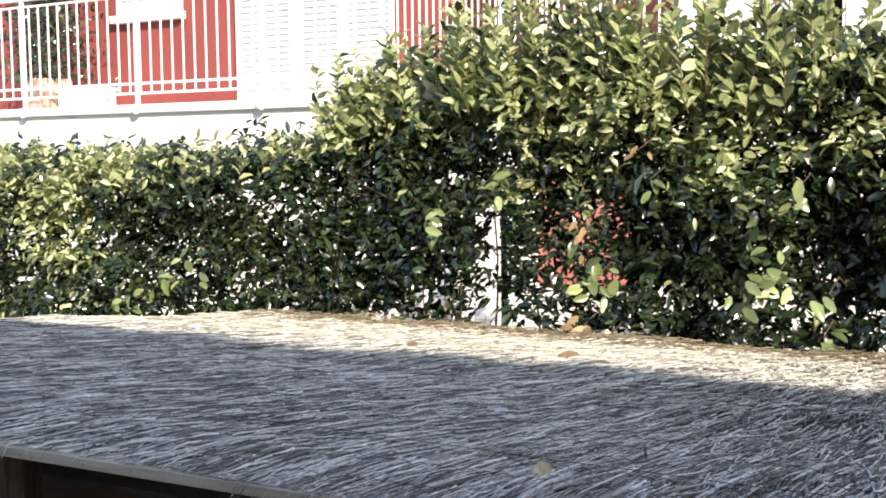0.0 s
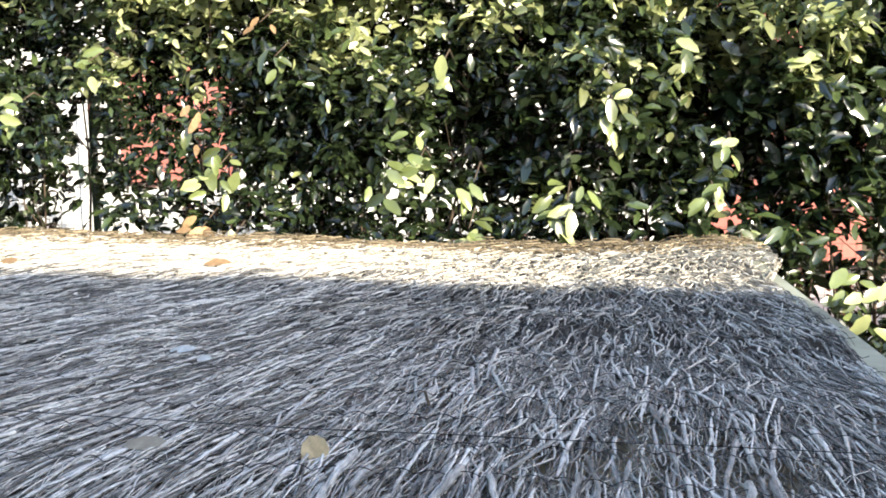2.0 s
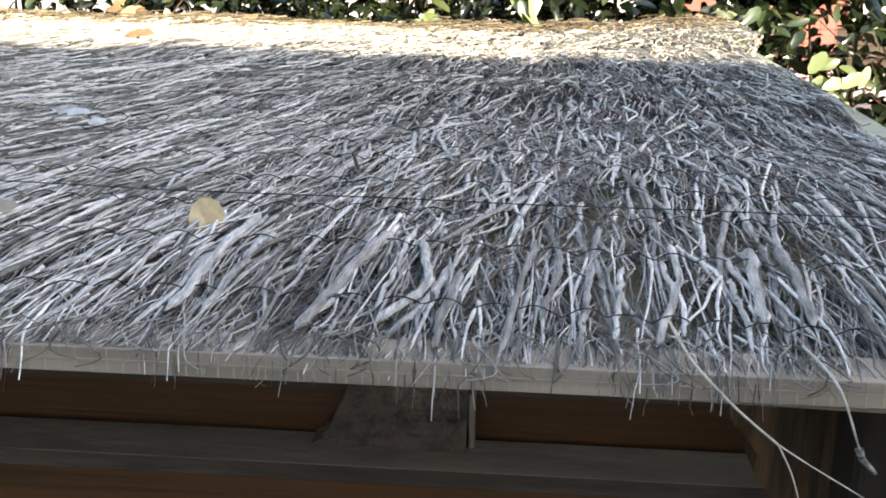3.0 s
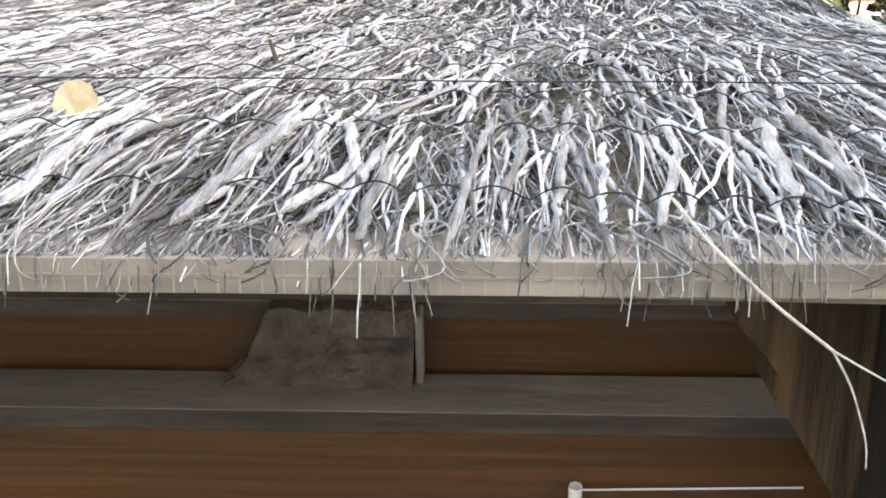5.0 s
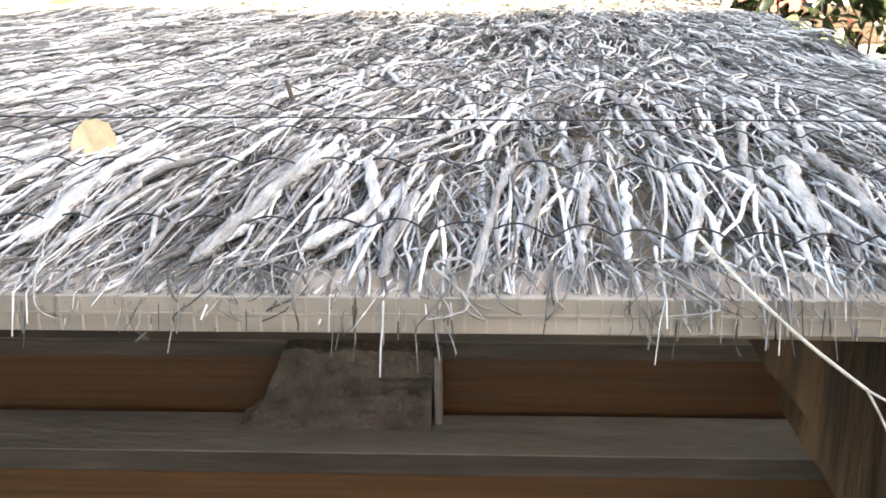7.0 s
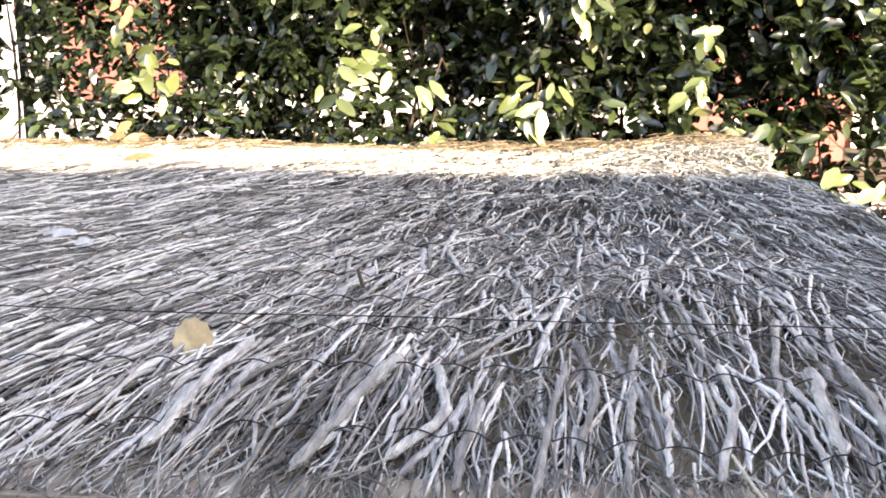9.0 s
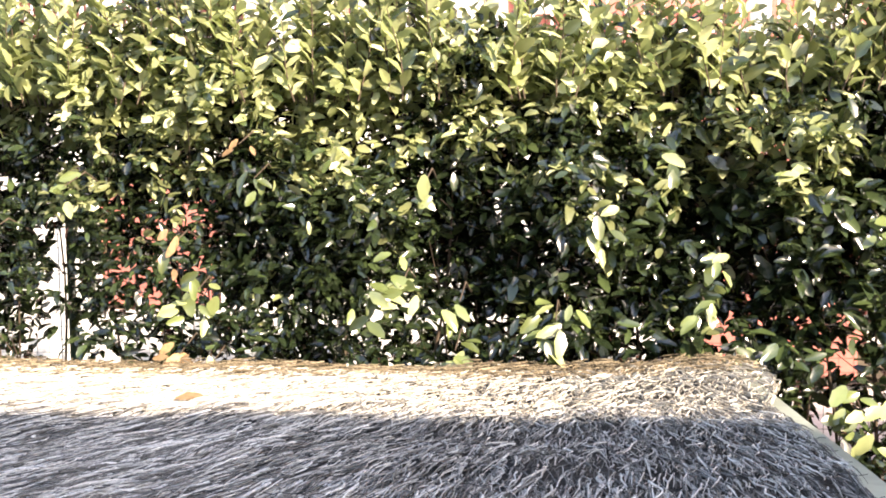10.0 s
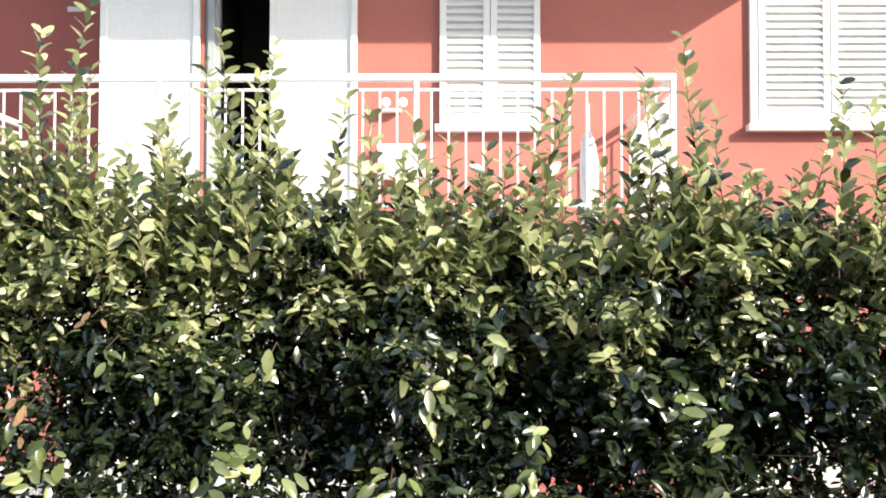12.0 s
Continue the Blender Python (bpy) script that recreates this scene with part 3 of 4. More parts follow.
TWIGS = "grey weathered brushwood twigs lying down the slope"
# lower layer coloured dark, so the shade between upper twigs is painted in
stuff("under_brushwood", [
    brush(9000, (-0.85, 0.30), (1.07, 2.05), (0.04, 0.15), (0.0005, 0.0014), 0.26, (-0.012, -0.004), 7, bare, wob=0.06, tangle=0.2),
], "lower twig layer of the thatch, coloured dark as gap shade", M_UNDER)
stuff("brushwood", [
    brush(7500, (-0.85, 0.30), (1.06, 2.05), (0.04, 0.17), (0.0004, 0.0010), 0.18, (-0.005, 0.005), 8, thin, wob=0.06, tangle=0.25),
    brush(2700, (-0.85, 0.30), (1.08, 2.10), (0.08, 0.26), (0.0009, 0.0021), 0.10, (-0.002, 0.006), 10, bare, sides=5, wob=0.024, tangle=0.25),
    brush(380, (-0.75, 0.09), (1.07, 1.13), (0.05, 0.10), (0.0004, 0.0013), 0.28, (-0.003, 0.003), 8, over_edge=1.2, wob=0.05),
    brush(1200, (X0, -0.75), (1.06, 1.2), (0.06, 0.16), (0.001, 0.0025), 0.3, (-0.004, 0.006), 6),
], TWIGS, M_TWIG)
stuff("far_brushwood", [
    brush(19000, (X0, -0.7), (1.12, 2.4), (0.04, 0.15), (0.0008, 0.0026), 0.15, (-0.006, 0.010), 6, wob=0.04),
    brush(13000, (X0, X1), (1.95, 2.95), (0.05, 0.16), (0.0009, 0.0027), 0.13, (-0.006, 0.011), 6, wob=0.04),
], TWIGS, M_TWIG)
# warmer twig colour from y 2.75 on paints in the sunlit band
stuff("rear_brushwood", [
    brush(15000, (X0, X1 + 0.08), (2.75, 4.1), (0.03, 0.12), (0.0012, 0.0032), 0.28, (-0.006, 0.010), 5, wob=0.04),
], "brushwood twigs towards the rear edge in a sunlit straw tone", M_STRAW)
stuff("rotting_brushwood", [
    brush(5200, (X0, X1 + 0.08), (3.86, Y1 + 0.07), (0.02, 0.09), (0.0011, 0.0030), 0.9, (-0.004, 0.012), 5, wob=0.12),
], "brown rotting twigs along the rear edge", M_MOSS)


def hanging(n, centres):
    """Fine roots and stalks that curl over the front edge and hang below it."""
    k = 10
    s = np.linspace(0, 1, k)
    x = np.where(rng.random(n) < 0.62, rng.choice(np.array(centres), n) + rng.normal(0, 0.011, n), rng.uniform(-0.62, 0.07, n))
    fall = rng.gamma(1.6, 0.005, n) + 0.003
    out = rng.uniform(0.003, 0.012, n)
    swing = rng.normal(0, 0.011, n)
    curl = rng.normal(0, 0.006, n)
    ph = rng.uniform(0, 6.28, n)
    px = x[:, None] + swing[:, None] * s ** 1.3 + curl[:, None] * np.sin(ph[:, None] + 6 * s)
    py = edge_y(px) + 0.034 - (0.034 + out)[:, None] * np.sin(np.minimum(s * 1.9, 1.9))[:, ] + 0.002 * np.sin(5 * s + ph[:, None])
    pz = 1.0905 + 0.004 * np.sin(np.pi * np.minimum(1, s * 1.6)) - fall[:, None] * np.clip((s - 0.42) / 0.58, 0, 1) ** 1.2
    rad = (0.00035 * 3.2 ** rng.random(n))[:, None] * (1 - 0.6 * s)[None]
    return tubes(np.stack([px, py, pz], -1), rad, 4)


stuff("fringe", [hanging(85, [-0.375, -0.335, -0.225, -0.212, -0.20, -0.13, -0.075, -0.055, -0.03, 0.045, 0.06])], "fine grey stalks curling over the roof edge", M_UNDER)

# thick sticks, each one a part
variants = []
for i in range(18):
    ln = rng.uniform(0.12, 0.30)
    s = np.linspace(0, 1, 15)
    bend = rng.normal(0, 0.007, 3)
    kink = rng.normal(0, 0.08) * np.maximum(0, s - rng.uniform(0.3, 0.8))
    px = ln * (bend[0] * np.sin(3 * s) + bend[1] * np.sin(8 * s) + 0.5 * bend[2] * np.sin(17 * s) + kink)
    p = np.stack([px, -ln * s, 0.0015 * np.sin(np.pi * s) + rng.normal(0, 0.0004, 15)], -1)[None]
    knots = 1 + 0.28 * (rng.random(15) < 0.2) + rng.normal(0, 0.09, 15)
    r = (0.0016 * 2.3 ** rng.random()) * (1 - 0.35 * s) * knots * np.minimum(1.0, 0.15 + np.minimum(s, 1 - s) * 14)
    v, f = tubes(p, r[None], 7, 0.85)
    variants.append((mesh_from("stick", v, f, M_BARK, True), ln))
for i in range(150):
    y, x = 1.17 + 0.85 * rng.random() ** 1.3, rng.uniform(-0.72, 0.28)
    me, ln = variants[i % 18]
    if y - ln < edge_y(x) - 0.006 or (x > 0.08 and y - ln < 1.12):
        continue
    slope = math.degrees(math.atan((top_z(x, y - ln) - top_z(x, y)) / ln))
    put("stick", me, shed, m=pose(x, y, top_z(x, y) + 0.002 + rng.uniform(0, 0.004), -slope, 0, rng.normal(0, 6) + math.degrees(float(lean_of(x)))))

# the stoutest sticks at the front edge: ends and bends on the thatch, and half thickness
STOUT = [((-0.313, 1.254), (-0.318, 1.088), 0.0033), ((-0.338, 1.304), (-0.339, 1.084), 0.0042), ((-0.223, 1.267), (-0.251, 1.066), 0.0046),
         ((-0.206, 1.288), (-0.208, 1.109), 0.0023), ((-0.198, 1.250), (-0.177, 1.150), (-0.206, 1.085), 0.0037), ((-0.107, 1.340), (-0.091, 1.208), (-0.102, 1.102), 0.0027),
         ((-0.070, 1.212), (-0.078, 1.049), 0.0026), ((-0.011, 1.276), (-0.010, 1.177), (-0.032, 1.072), 0.0031), ((0.046, 1.269), (0.038, 1.114), 0.0043),
         ((0.068, 1.270), (0.069, 1.116), 0.0040), ((0.058, 1.568), (0.057, 1.293), 0.0024), ((0.024, 1.193), (0.029, 1.108), 0.0020),
         ((-0.022, 1.549), (-0.018, 1.290), 0.0024), ((-0.048, 1.205), (-0.056, 1.081), 0.0023), ((-0.111, 1.272), (-0.125, 1.047), 0.0026)]
for *bends, thick in STOUT:
    bends = np.array(bends)
    s = np.linspace(0, 1, 16)
    at = np.linspace(0, 1, len(bends))
    px, py = np.interp(s, at, bends[:, 0]), np.interp(s, at, bends[:, 1])
    for _ in range(2):
        px[1:-1] = (px[:-2] + 2 * px[1:-1] + px[2:]) / 4
    px = px + rng.normal(0, 0.0009, 16)
    pz = np.array([top_z(a, b) for a, b in zip(px, py)]) + 0.005 + 0.6 * thick + rng.normal(0, 0.0004, 16)
    v, f = tubes(np.stack([px, py, pz], -1)[None], (0.95 * thick * np.minimum(1.0, 0.15 + np.minimum(s, 1 - s) * 14) * (1.05 - 0.2 * s) * (1 + rng.normal(0, 0.07, 16) + 0.2 * (rng.random(16) < 0.15)))[None], 8, 0.9)
    put("stick", mesh_from("stick", v, f, M_BARK, True), shed)

# tie wires
def wire_path(y, x0, x1, step, wave, lift):
    xs = np.arange(x0, x1, step)
    ph = rng.uniform(0, 6)
    yy = y + wave * np.sin(xs * 118 + ph + 0.8 * np.sin(xs * 11)) * (0.5 + 0.5 * np.sin(xs * 23 + ph)) + 0.008 * np.sin(xs * 7 + ph)
    zz = np.array([max(top_z(a, b), sheet_z(b)) for a, b in zip(xs, yy)]) + lift + (0.0055 if wave else 0.0) * np.abs(np.sin(xs * 104 + ph + 0.8 * np.sin(xs * 11)))
    return np.stack([xs, yy, zz], -1)[None]


for i, y in enumerate(np.arange(1.115, 2.5, 0.115)):
    p = wire_path(y, -1.6, 0.32, 0.004 if y < 1.9 else 0.01, 0.004, 0.005)
    v, f = tubes(p, np.full(p.shape[:2], 0.00050), 4)
    put("tie_wire", mesh_from("tie_wire", v, f, M_WIRE, True), shed, "dark wavy tie wire")
p = wire_path(1.35, -1.2, 0.30, 0.05, 0.0, 0.016)
v, f = tubes(p, np.full(p.shape[:2], 0.0005), 4)
put("tie_wire", mesh_from("tie_wire", v, f, M_WIRE, True), shed, "straight dark tie wire")


# loose stalk hanging over the front edge
def stalk(name, pts, r0, r1, mat, parent):
    pts = np.array(pts, float)
    t = np.linspace(0, 1, len(pts))
    s = np.linspace(0, 1, 14)
    p = np.stack([np.interp(s, t, pts[:, i]) for i in range(3)], -1)
    for _ in range(2):
        p[1:-1] = (p[:-2] + 2 * p[1:-1] + p[2:]) / 4
    v, f = tubes(p[None], np.linspace(r0, r1, 14)[None], 6)
    return put(name, mesh_from(name, v, f, mat, True), parent)


loose = thing("loose_stalk", "forked dry stalk hanging over the roof edge", "twig", at=(0, 0, 0))
stalk("stem", [(-0.022, 1.10, 1.098), (-0.014, 1.04, 1.100), (0.010, 1.02, 1.082), (0.034, 1.01, 1.066)], 0.0009, 0.0008, M_STRAW, loose)
stalk("fork", [(0.034, 1.01, 1.066), (0.050, 1.0, 1.060), (0.085, 0.985, 1.046)], 0.0006, 0.0003, M_STRAW, loose)
stalk("fork", [(0.034, 1.01, 1.066), (0.042, 1.005, 1.052), (0.049, 1.0, 1.030), (0.050, 1.0, 1.018)], 0.0006, 0.0003, M_STRAW, loose)


strand = thing("loose_root", "pale dry root hanging over the roof edge", "twig", at=(0, 0, 0))
stalk("stem", [(0.054, 1.075, 1.098), (0.066, 1.03, 1.098), (0.076, 1.03, 1.074), (0.084, 1.03, 1.051), (0.093, 1.03, 1.042)], 0.0009, 0.0007, M_TWIG, strand)
stalk("pale_tip", [(0.082, 1.028, 1.057), (0.084, 1.028, 1.051), (0.093, 1.028, 1.042)], 0.0028, 0.0012, M_BARK, strand)
chip = thing("bark_chip", "dark brown bark chip standing among the twigs", "twig", at=(-0.305, 1.535, top_z(-0.305, 1.535)))
stalk("chip", [(-0.003, 0.006, 0.019), (0.0, 0.002, 0.011), (0.004, -0.003, 0.002)], 0.0016, 0.0020, M_STEM, chip)


def fallen(name, x, y, ln, w, way, mat, label, tilt=0.5, lift=0.012):
    z = top_z(x, y) + lift
    v, f = leaves(np.array([[0, 0, 0.0]]), np.array([(math.cos(way), math.sin(way) , 0.12)]), np.array([(0.0, -tilt, 1.0)]), np.array([ln]), np.array([w]))
    ob = put(name, mesh_from(name, v, f, mat, True))
    ob.location = (x, y, z)
    return tagged(ob, label, "leaf", "fallen leaves")


# the round pale leaf: a toothed, slightly cupped disc standing against the twigs
bm = bmesh.new()
hub = bm.verts.new((0, 0, -0.002))
rim = []
for k in range(22):
    a = k / 22 * 2 * math.pi
    r = 0.0165 * (1 + 0.10 * math.cos(a) + 0.05 * math.sin(3 * a + 1) + (0.05 if k % 2 else -0.03))
    rim.append(bm.verts.new((0.84 * r * math.cos(a), 1.12 * r * math.sin(a), 0.0025 * math.sin(2 * a))))
for k in range(22):
    bm.faces.new((hub, rim[k], rim[(k + 1) % 22]))
me = bpy.data.meshes.new("fallen_leaf")
bm.to_mesh(me)
bm.free()
me.materials.append(M_PALE)
tagged(put("fallen_leaf", me, m=pose(-0.378, 1.28, top_z(-0.378, 1.28) + 0.008, 58, 8, 12)), "pale yellow fallen leaf on the brushwood", "leaf", "fallen leaves")
fallen("fallen_leaf", -1.10, 2.92, 0.07, 0.035, 0.3, M_DEAD, "curled brown fallen leaf on the brushwood", 0.4)
fallen("fallen_leaf", -1.62, 2.88, 0.06, 0.035, -0.3, M_DEAD, "curled brown fallen leaf on the brushwood", 0.4)
fallen("fallen_leaf", -0.575, 1.27, 0.046, 0.020, 0.1, M_FADED, "faded brown folded leaf on the brushwood", 0.5, 0.008)
fallen("plastic_flake", -0.73, 1.78, 0.042, 0.013, 0.1, M_BLUE, "bluish white plastic flake on the brushwood", 0.8, 0.01)
fallen("plastic_flake", -0.665, 1.72, 0.022, 0.011, 0.5, M_BLUE, "bluish white plastic flake on the brushwood", 0.8, 0.01)


# ---- hedge ----
def unit(v):
    return v / (np.linalg.norm(v, axis=1, keepdims=True) + 1e-9)


def hedge_top(x):
    return np.interp(x, [-9, -4.3, -3.75, -3.3, -2.8, -0.5, 1.2, 4], [1.50, 1.50, 1.55, 1.69, 1.86, 1.84, 1.84, 1.87])


def hedge_front(x):
    return np.interp(x, [-9, -4.35, -3.9, -3.4, -2.7, -2.2, 0.5, 4], [4.42, 4.40, 4.58, 4.80, 4.72, 4.53, 4.55, 4.5])


def hedge_keep(x, y, z):
    n1 = np.array([noise.noise(Vector((a * 4.0, b * 4.0, 4.4))) for a, b in zip(x, z)])
    p = np.interp(z, [0.3, 0.72, 0.95, 1.25, 1.6, 2.2], [0.32, 0.38, 0.72, 1.0, 1.0, 0.72])
    p = np.where(x < -3.5, np.maximum(p, 0.85), p)
    slant = x + 0.50 * (y - 4.55)
    gap = np.exp(-((slant + 2.18) / 0.18) ** 2) * np.interp(z, [1.2, 1.45], [1, 0])
    red = ((slant > -1.98) & (slant < -1.52) & (z < 1.35)) | ((x > 0.25) & (z < 1.2))
    p = p * (1 - 0.96 * gap) * np.where(red, np.where(x > 0, 0.85, 0.42), 1.0) * np.where((x > 1.1) & (z < 1.0), 0.55, 1.0) * np.clip(1.0 + n1 * 0.9, np.interp(z, [0.9, 1.2], [0.5, 0.7]), 1.4)
    return rng.random(len(x)) < p


def hedge_leaves(x0, x1, n, sunny):
    """Sprigs of leaves from the clipped face to the middle of the hedge. Returns mature ones, then young ones mixed
    with ones coloured as sunlit.
    """
    each = 7
    n = n // each
    x = rng.uniform(x0, x1, n)
    z = 0.22 + (hedge_top(x) - 0.22) * rng.random(n)
    depth = rng.random(n) ** 1.1 * 0.62
    cap = rng.random(n) < 0.16
    depth = np.where(cap, rng.random(n) * 0.6, depth)
    z = np.where(cap, hedge_top(x) + rng.normal(0.0, 0.07, n), z)
    rough = np.array([noise.noise(Vector((a * 2.3, b * 2.3, 9.0))) + 0.7 * noise.noise(Vector((a * 6, b * 6, 2.0))) for a, b in zip(x, z)])
    y = hedge_front(x) + depth + 0.05 + rough * 0.24 + np.maximum(0, z - hedge_top(x) + 0.15) * 0.5
    ok = hedge_keep(x, y, z)
    x, y, z, depth = x[ok], y[ok], z[ok], depth[ok]
    n = len(x)
    tone = rng.random(n)
    axis = unit(np.stack([rng.normal(0, 0.5, n), rng.uniform(-1.0, 0.1, n), rng.normal(0.1, 0.6, n)], -1))
    out = rng.random((n, each, 1))
    c = np.stack([x, y, z], -1)[:, None] + axis[:, None] * (out - 0.6) * 0.13 + rng.normal(0, 0.012, (n, each, 3))
    way = axis[:, None] * 0.55 + rng.normal(0, 0.55, (n, each, 3)) + np.array([0, 0, -0.12])
    nor = np.array([0.0, -0.42, 0.80]) + rng.normal(0, 0.55, (n, each, 3))
    x, y, z, depth, tone = (np.repeat(a, each) for a in (x, y, z, depth, tone))
    c, way, nor = c.reshape(-1, 3), way.reshape(-1, 3), unit(nor.reshape(-1, 3))
    n = len(x)
    way -= nor * np.sum(way * nor, axis=1, keepdims=True)
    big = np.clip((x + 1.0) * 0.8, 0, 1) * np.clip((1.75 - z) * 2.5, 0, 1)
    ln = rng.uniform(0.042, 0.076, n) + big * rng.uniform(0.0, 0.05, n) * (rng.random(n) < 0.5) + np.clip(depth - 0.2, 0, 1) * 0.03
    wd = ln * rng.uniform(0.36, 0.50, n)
    # light colour by height, clump and outer depth also paints in sunlit leaves
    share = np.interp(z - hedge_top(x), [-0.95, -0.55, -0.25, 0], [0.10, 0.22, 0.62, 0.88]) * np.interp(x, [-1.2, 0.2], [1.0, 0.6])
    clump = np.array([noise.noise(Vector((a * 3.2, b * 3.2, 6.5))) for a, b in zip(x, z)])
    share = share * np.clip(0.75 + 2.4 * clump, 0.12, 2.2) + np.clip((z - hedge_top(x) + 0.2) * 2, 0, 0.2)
    # fewer light leaves between x -4.2 and -2.6 imitate shade there
    fresh_lit = (tone * 0.7 + rng.random(n) * 0.3) < np.where(depth < 0.3, np.maximum(sunny, share), 0.0) * np.where(z < 1.55, np.interp(x, [-4.6, -4.2, -2.6, -2.2], [1, 0.25, 0.25, 1]), 1.0)
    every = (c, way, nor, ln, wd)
    return tuple(a[~fresh_lit] for a in every), tuple(a[fresh_lit] for a in every)


def shoot(x, y, z0, z1, parts, young, old):
    """An upright unclipped shoot with its stem and alternate leaves."""
    h = z1 - z0
    k = 8
    s = np.linspace(0, 1, k)
    lean = rng.normal(0, 0.10, 2)
    p = np.stack([x + lean[0] * h * s + 0.02 * np.sin(5 * s + x * 7), y + lean[1] * h * s, z0 + h * s], -1)
    parts.append(tubes(p[None], (0.0035 * (1 - 0.7 * s))[None], 4))
    n = max(7, int(h / 0.021))
    t = np.linspace(0.05, 1, n)
    c = np.stack([np.interp(t, s, p[:, i]) for i in range(3)], -1)
    a = np.arange(n) * 2.4 + rng.uniform(0, 6)
    way = np.stack([np.cos(a), np.sin(a), rng.uniform(0.3, 1.3, n)], -1)
    nor = np.stack([-np.cos(a) * 0.5 + 0.35, -np.sin(a) * 0.5 - 0.45, np.full(n, 0.55)], -1) + rng.normal(0, 0.35, (n, 3))
    ln = rng.uniform(0.080, 0.122, n) * (1 - 0.35 * t)
    every = (c, way, unit(nor), ln, ln * rng.uniform(0.42, 0.55, n))
    dark = rng.random(n) < 0.14
    young.append(tuple(a[~dark] for a in every))
    old.append(tuple(a[dark] for a in every))


def leaf_mesh(name, sets, mat):
    c, w, nn, l, d = (np.concatenate([s[i] for s in sets]) for i in range(5))
    v, f = leaves(c, w, nn, l, d)
    return mesh_from(name, v, f, mat, True)


def bush(x0, x1, count, shoots, label, clusters=(), sunny=0.0):
    xm = (x0 + x1) / 2
    b = thing("hedge_bush", label, "hedge", "clipped hedge", at=(xm, 4.85, 0))
    off = Matrix.Translation((-xm, -4.85, 0))
    stems, young, dead, large = [], [], [], []
    for i in range(int((x1 - x0) / 0.16)):
        sx = x0 + (i + 0.5) * 0.16 + rng.normal(0, 0.03)
        k = 9
        s = np.linspace(0, 1, k)
        top = float(hedge_top(sx)) - rng.uniform(0.05, 0.35)
        p = np.stack([sx + rng.normal(0, 0.12) * s + 0.03 * np.sin(6 * s + sx * 9), 4.9 + rng.uniform(-0.1, 0.15) * s + rng.normal(0, 0.05), top * s], -1)
        stems.append(tubes(p[None], ((0.008 * (1 - 0.7 * s)) * rng.uniform(0.5, 1.2))[None], 5))
        for _ in range(5):
            q0 = p[rng.integers(2, 8)]
            q1 = q0 + np.array([rng.normal(0, 0.14), rng.uniform(-0.35, 0.1), rng.uniform(0.02, 0.25)])
            stems.append(tubes(np.linspace(q0, q1, 4)[None], np.linspace(0.004, 0.0015, 4)[None], 3))
    mature, fresh_lit = hedge_leaves(x0, x1, int(count * 4.2), sunny)
    sets = [mature]
    young.append(fresh_lit)
    for sx, sz in shoots:
        sy = float(hedge_front(sx)) + rng.uniform(0.03, 0.35)
        shoot(sx, sy, float(hedge_top(sx)) - 0.12, sz, stems, young, sets)
    loose_sprigs = [] if x1 < -1.5 else [(float(rng.uniform(x0, x1)), float(rng.uniform(0.65, 1.55)), 0.045, int(rng.integers(3, 6)), False) for _ in range(int((x1 - x0) * 4))]
    for cx, cz, size, n, isdead in [*clusters, *loose_sprigs]:
        a = rng.uniform(0, 6.28, n)
        c = np.stack([cx + rng.normal(0, size * 0.5, n), 4.42 + rng.normal(0, 0.05, n), cz + rng.normal(0, size * 0.7, n)], -1)
        way = np.stack([np.cos(a) * 0.8, -0.35 + rng.normal(0, 0.2, n), np.sin(a) * 0.5 - 0.45], -1)
        nor = unit(np.array([(0.25, -0.8, 0.5)]) + rng.normal(0, 0.3, (n, 3)))
        ln = rng.uniform(0.045, 0.075, n) if isdead else rng.uniform(0.065, 0.105, n)
        (dead if isdead else large).append((c, way, nor, ln, ln * rng.uniform(0.42, 0.52, n)))
        q = np.array([(cx, 4.8, cz - 0.02), (cx, 4.6, cz + 0.05), (cx, 4.42, cz)])
        stems.append(tubes(q[None], np.array([[0.005, 0.004, 0.002]]), 4))
    vs, fs, base = [], [], 0
    for v, f in stems:
        vs.append(v)
        fs.append(f + base)
        base += len(v)
    put("woody_growth", mesh_from("woody_growth", np.concatenate(vs), np.concatenate(fs), M_STEM, True), b, "brown woody stems", off, "stuff")
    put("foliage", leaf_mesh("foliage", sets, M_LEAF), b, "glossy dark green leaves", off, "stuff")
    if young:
        put("young_growth", leaf_mesh("young_growth", young, M_YOUNG_LIT), b, "yellow-green leaves, young ones and ones coloured as sunlit", off, "stuff")
    if large:
        put("drooping_leaves", leaf_mesh("drooping_leaves", large, M_MID), b, "large drooping glossy green leaves", off, "stuff")
    if dead:
        put("dry_leaves", leaf_mesh("dry_leaves", dead, M_DEAD), b, "dry brown leaves", off, "stuff")
    return b


def low_shoots(x0, x1, n, lo, hi):
    xs = rng.uniform(x0, x1, n)
    return [(float(x), float(hedge_top(x)) + float(rng.uniform(lo, hi))) for x in xs]


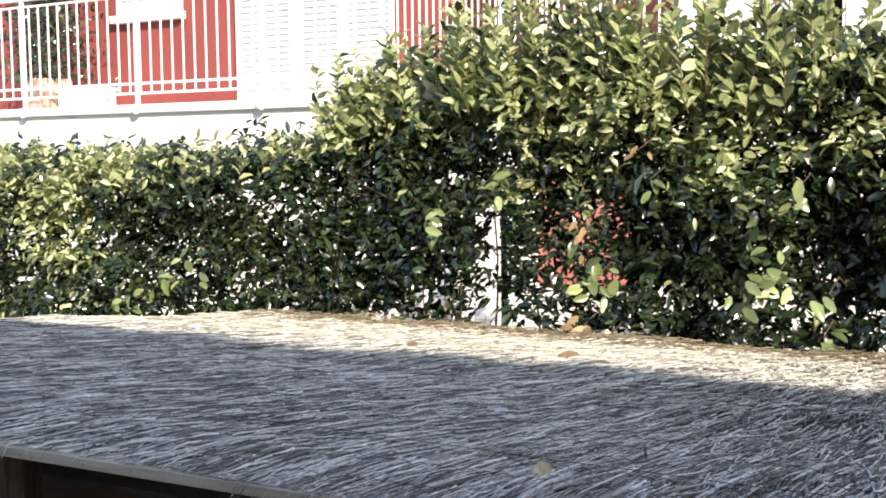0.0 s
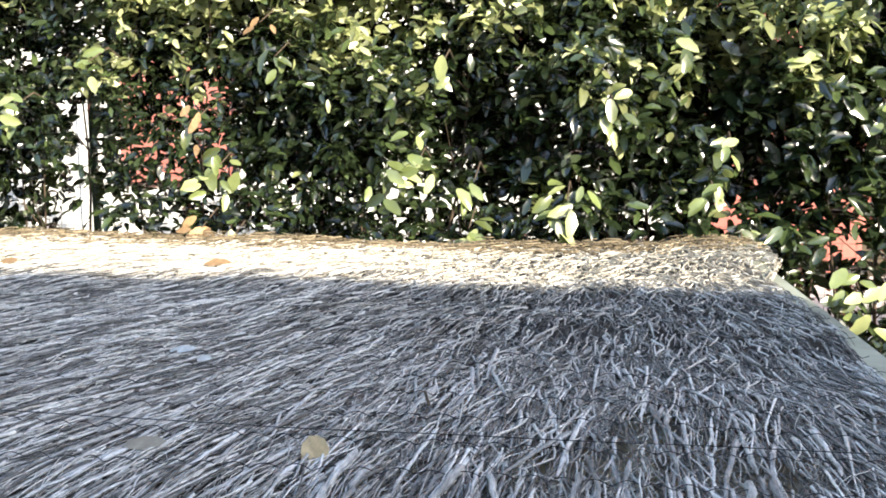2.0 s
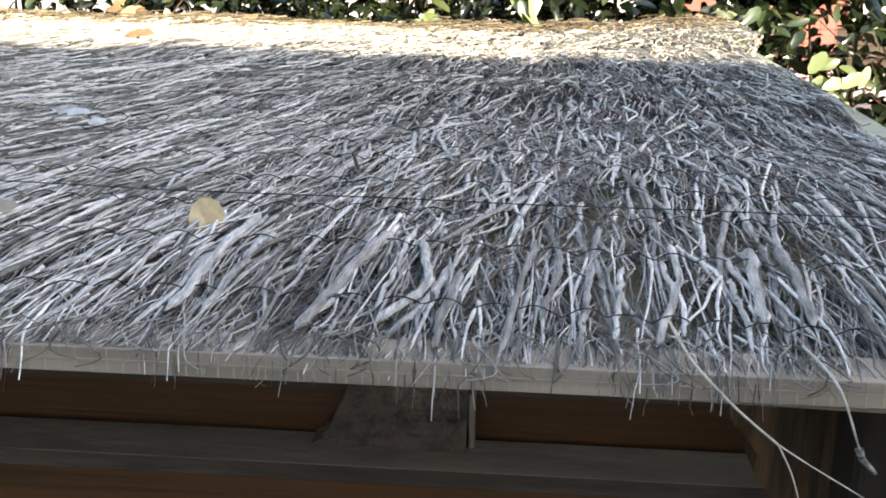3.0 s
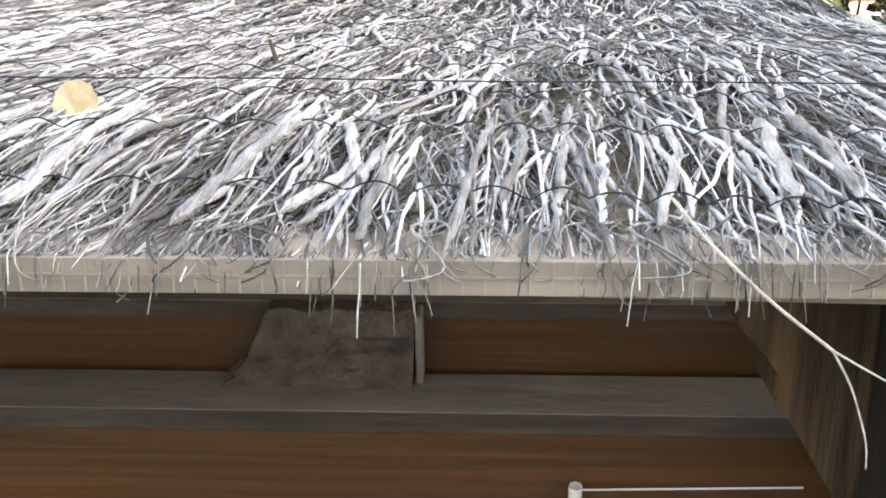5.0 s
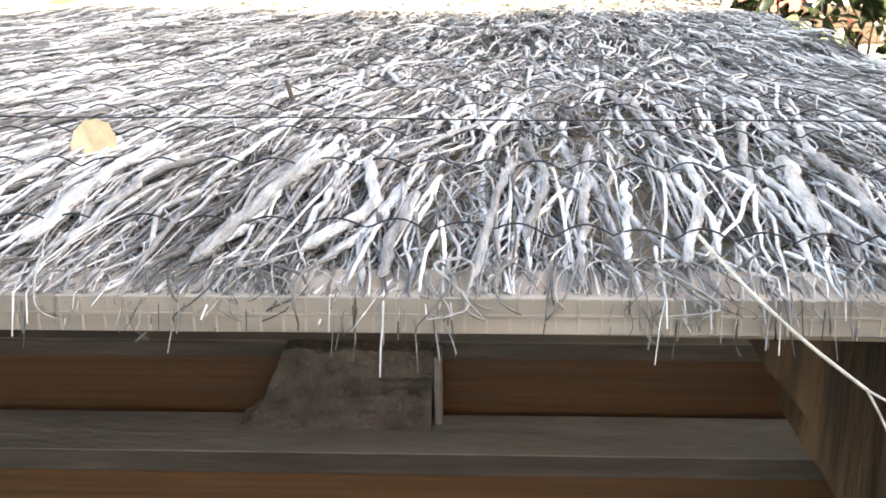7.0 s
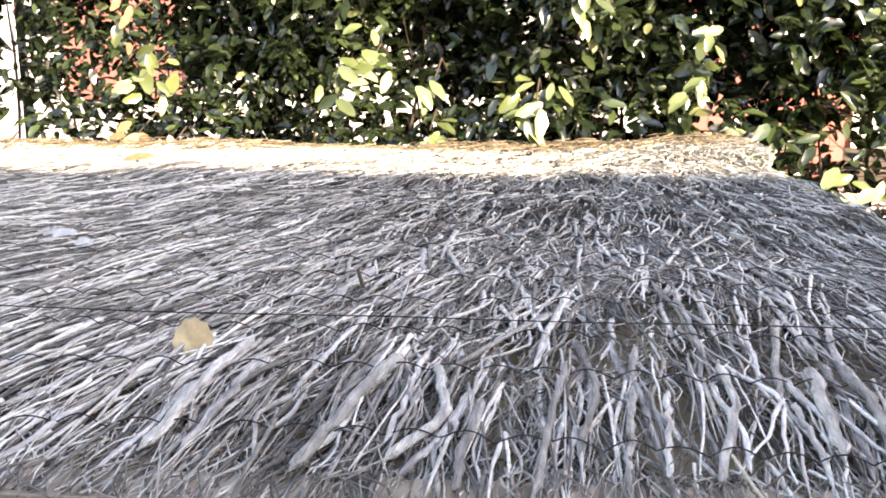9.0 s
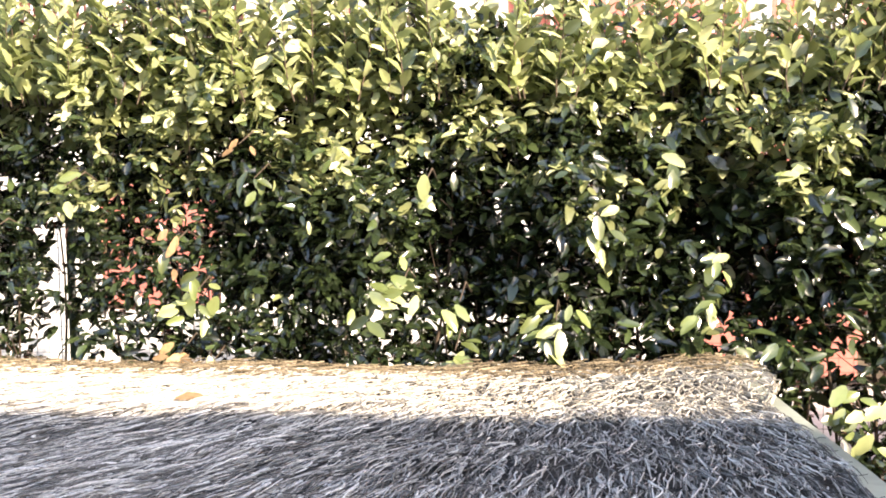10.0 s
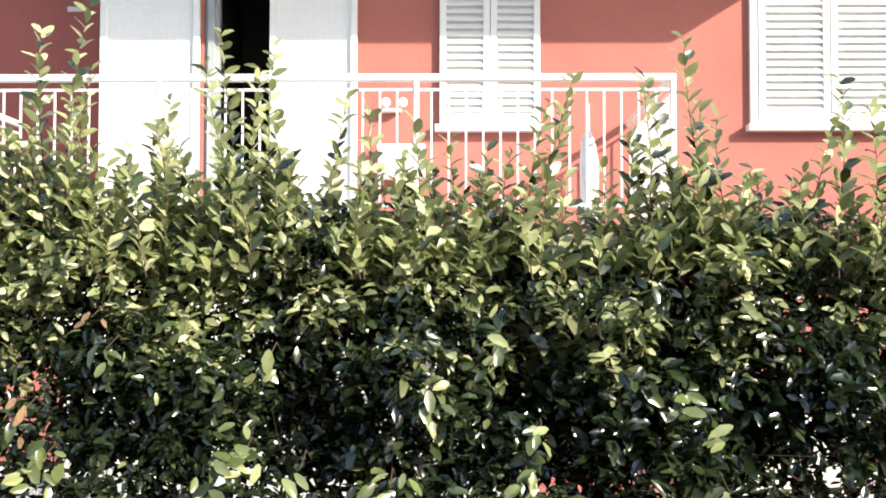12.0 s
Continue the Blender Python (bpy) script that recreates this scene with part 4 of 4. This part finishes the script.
TALL = [(-2.55, 2.5), (-2.3, 2.62), (-2.05, 2.45), (-1.72, 2.72), (-1.64, 2.80), (-1.55, 2.55), (-1.15, 2.35), (-0.95, 2.80), (-0.88, 2.55), (-0.84, 2.68),
        (-0.55, 2.47), (-0.38, 2.42), (-0.20, 2.34), (-0.05, 2.3), (0.24, 2.45), (0.29, 2.52), (0.62, 2.3), (0.74, 2.49), (0.80, 2.3), (-1.30, 2.5), (-0.99, 2.62), (-0.70, 2.42), (0.97, 2.55), (1.09, 2.36), (0.33, 2.40), (-1.85, 2.5),
        (1.01, 2.68), (1.06, 2.45), (1.38, 2.36), (1.50, 2.52), (1.62, 2.4), (1.9, 2.5), (2.2, 2.4)]
DARKL = "clipped laurel hedge bush with dark glossy leaves and unclipped shoots"
# sunny: least share of leaves given the light colour, as if in sun
bush(-9.0, -6.2, 6000, low_shoots(-9.0, -6.2, 26, 0.0, 0.08), "low clipped laurel hedge bush with bright leaves", sunny=0.22)
bush(-6.2, -3.55, 7500, low_shoots(-6.2, -3.55, 40, 0.02, 0.12), "low clipped laurel hedge bush with bright leaves", [(-4.0, 0.95, 0.10, 14, False), (-4.35, 0.75, 0.10, 10, False)], 0.22)
bush(-3.55, -2.2, 6000, low_shoots(-3.4, -2.2, 75, 0.08, 0.42) + [s for s in TALL if s[0] < -2.2], DARKL, [(-2.41, 1.25, 0.05, 6, False)])
bush(-2.2, -1.0, 6500, low_shoots(-2.2, -1.0, 85, 0.08, 0.46) + [s for s in TALL if -2.2 <= s[0] < -1.0], "clipped laurel hedge bush with unclipped shoots and a dry sprig",
     [(-1.60, 1.02, 0.09, 16, False), (-1.66, 0.80, 0.05, 12, True), (-1.68, 1.2, 0.06, 5, True), (-1.41, 1.57, 0.03, 3, True)])
bush(-1.0, 0.2, 6500, low_shoots(-1.0, 0.2, 70, 0.08, 0.40) + [s for s in TALL if -1.0 <= s[0] < 0.2], DARKL,
     [(-0.90, 1.0, 0.09, 14, False), (-0.63, 0.82, 0.04, 8, False), (-0.27, 0.93, 0.09, 12, False), (-0.12, 1.28, 0.05, 5, False)])
bush(0.2, 1.4, 6500, low_shoots(0.2, 1.4, 55, 0.08, 0.34) + [s for s in TALL if 0.2 <= s[0] < 1.4], DARKL,
     [(0.25, 0.95, 0.07, 8, False), (0.36, 0.78, 0.04, 7, False), (0.78, 0.60, 0.09, 20, False), (0.56, 1.42, 0.05, 5, False)])
bush(1.4, 3.4, 8000, low_shoots(1.4, 3.4, 60, 0.08, 0.34) + [s for s in TALL if s[0] >= 1.4], DARKL)

# wire fence behind the hedge
fence = thing("wire_fence", "green wire mesh fence behind the hedge", "fence", at=(0, 5.3, 0))
for x in np.arange(-8.5, 3.6, 2.0):
    rod("fence_post", (x, 0, 0), (x, 0, 1.3), 0.02, M_FENCE, fence)
p = np.array([[(x, 0, 0.05), (x, 0, 1.2)] for x in np.arange(-8.5, 3.5, 0.06)])
q = np.array([[(-8.5, 0.003, z), (3.5, 0.003, z)] for z in np.arange(0.05, 1.22, 0.06)])
p = np.concatenate([p, q])
v, f = tubes(p, np.full(p.shape[:2], 0.0013), 4)
put("mesh", mesh_from("mesh", v, f, M_FENCE), fence, kind="stuff")

# tall plant in a tub on the far terrace
tub = thing("potted_shrub", "leafy green shrub in a tub on the far terrace", "shrub", at=(-10.2, 9.0, FLOOR))
box("tub", -0.2, 0.2, -0.2, 0.2, 0, 0.4, M_TERRA, tub, bevel=0.02)
n = 2600
c = np.stack([rng.normal(0, 0.24, n), rng.normal(0, 0.22, n), rng.uniform(0.4, 2.3, n)], -1)
nor = unit(np.array([(0.2, -0.7, 0.6)]) + rng.normal(0, 0.5, (n, 3)))
way = rng.normal(0, 0.6, (n, 3)) + np.array([(0, 0, -0.4)])
ln = rng.uniform(0.05, 0.09, n)
put("foliage", leaf_mesh("foliage", [(c, way, nor, ln, ln * 0.5)], M_LEAF), tub, kind="stuff")
rod("trunk", (0, 0, 0.35), (0, 0, 2.0), 0.02, M_STEM, tub)
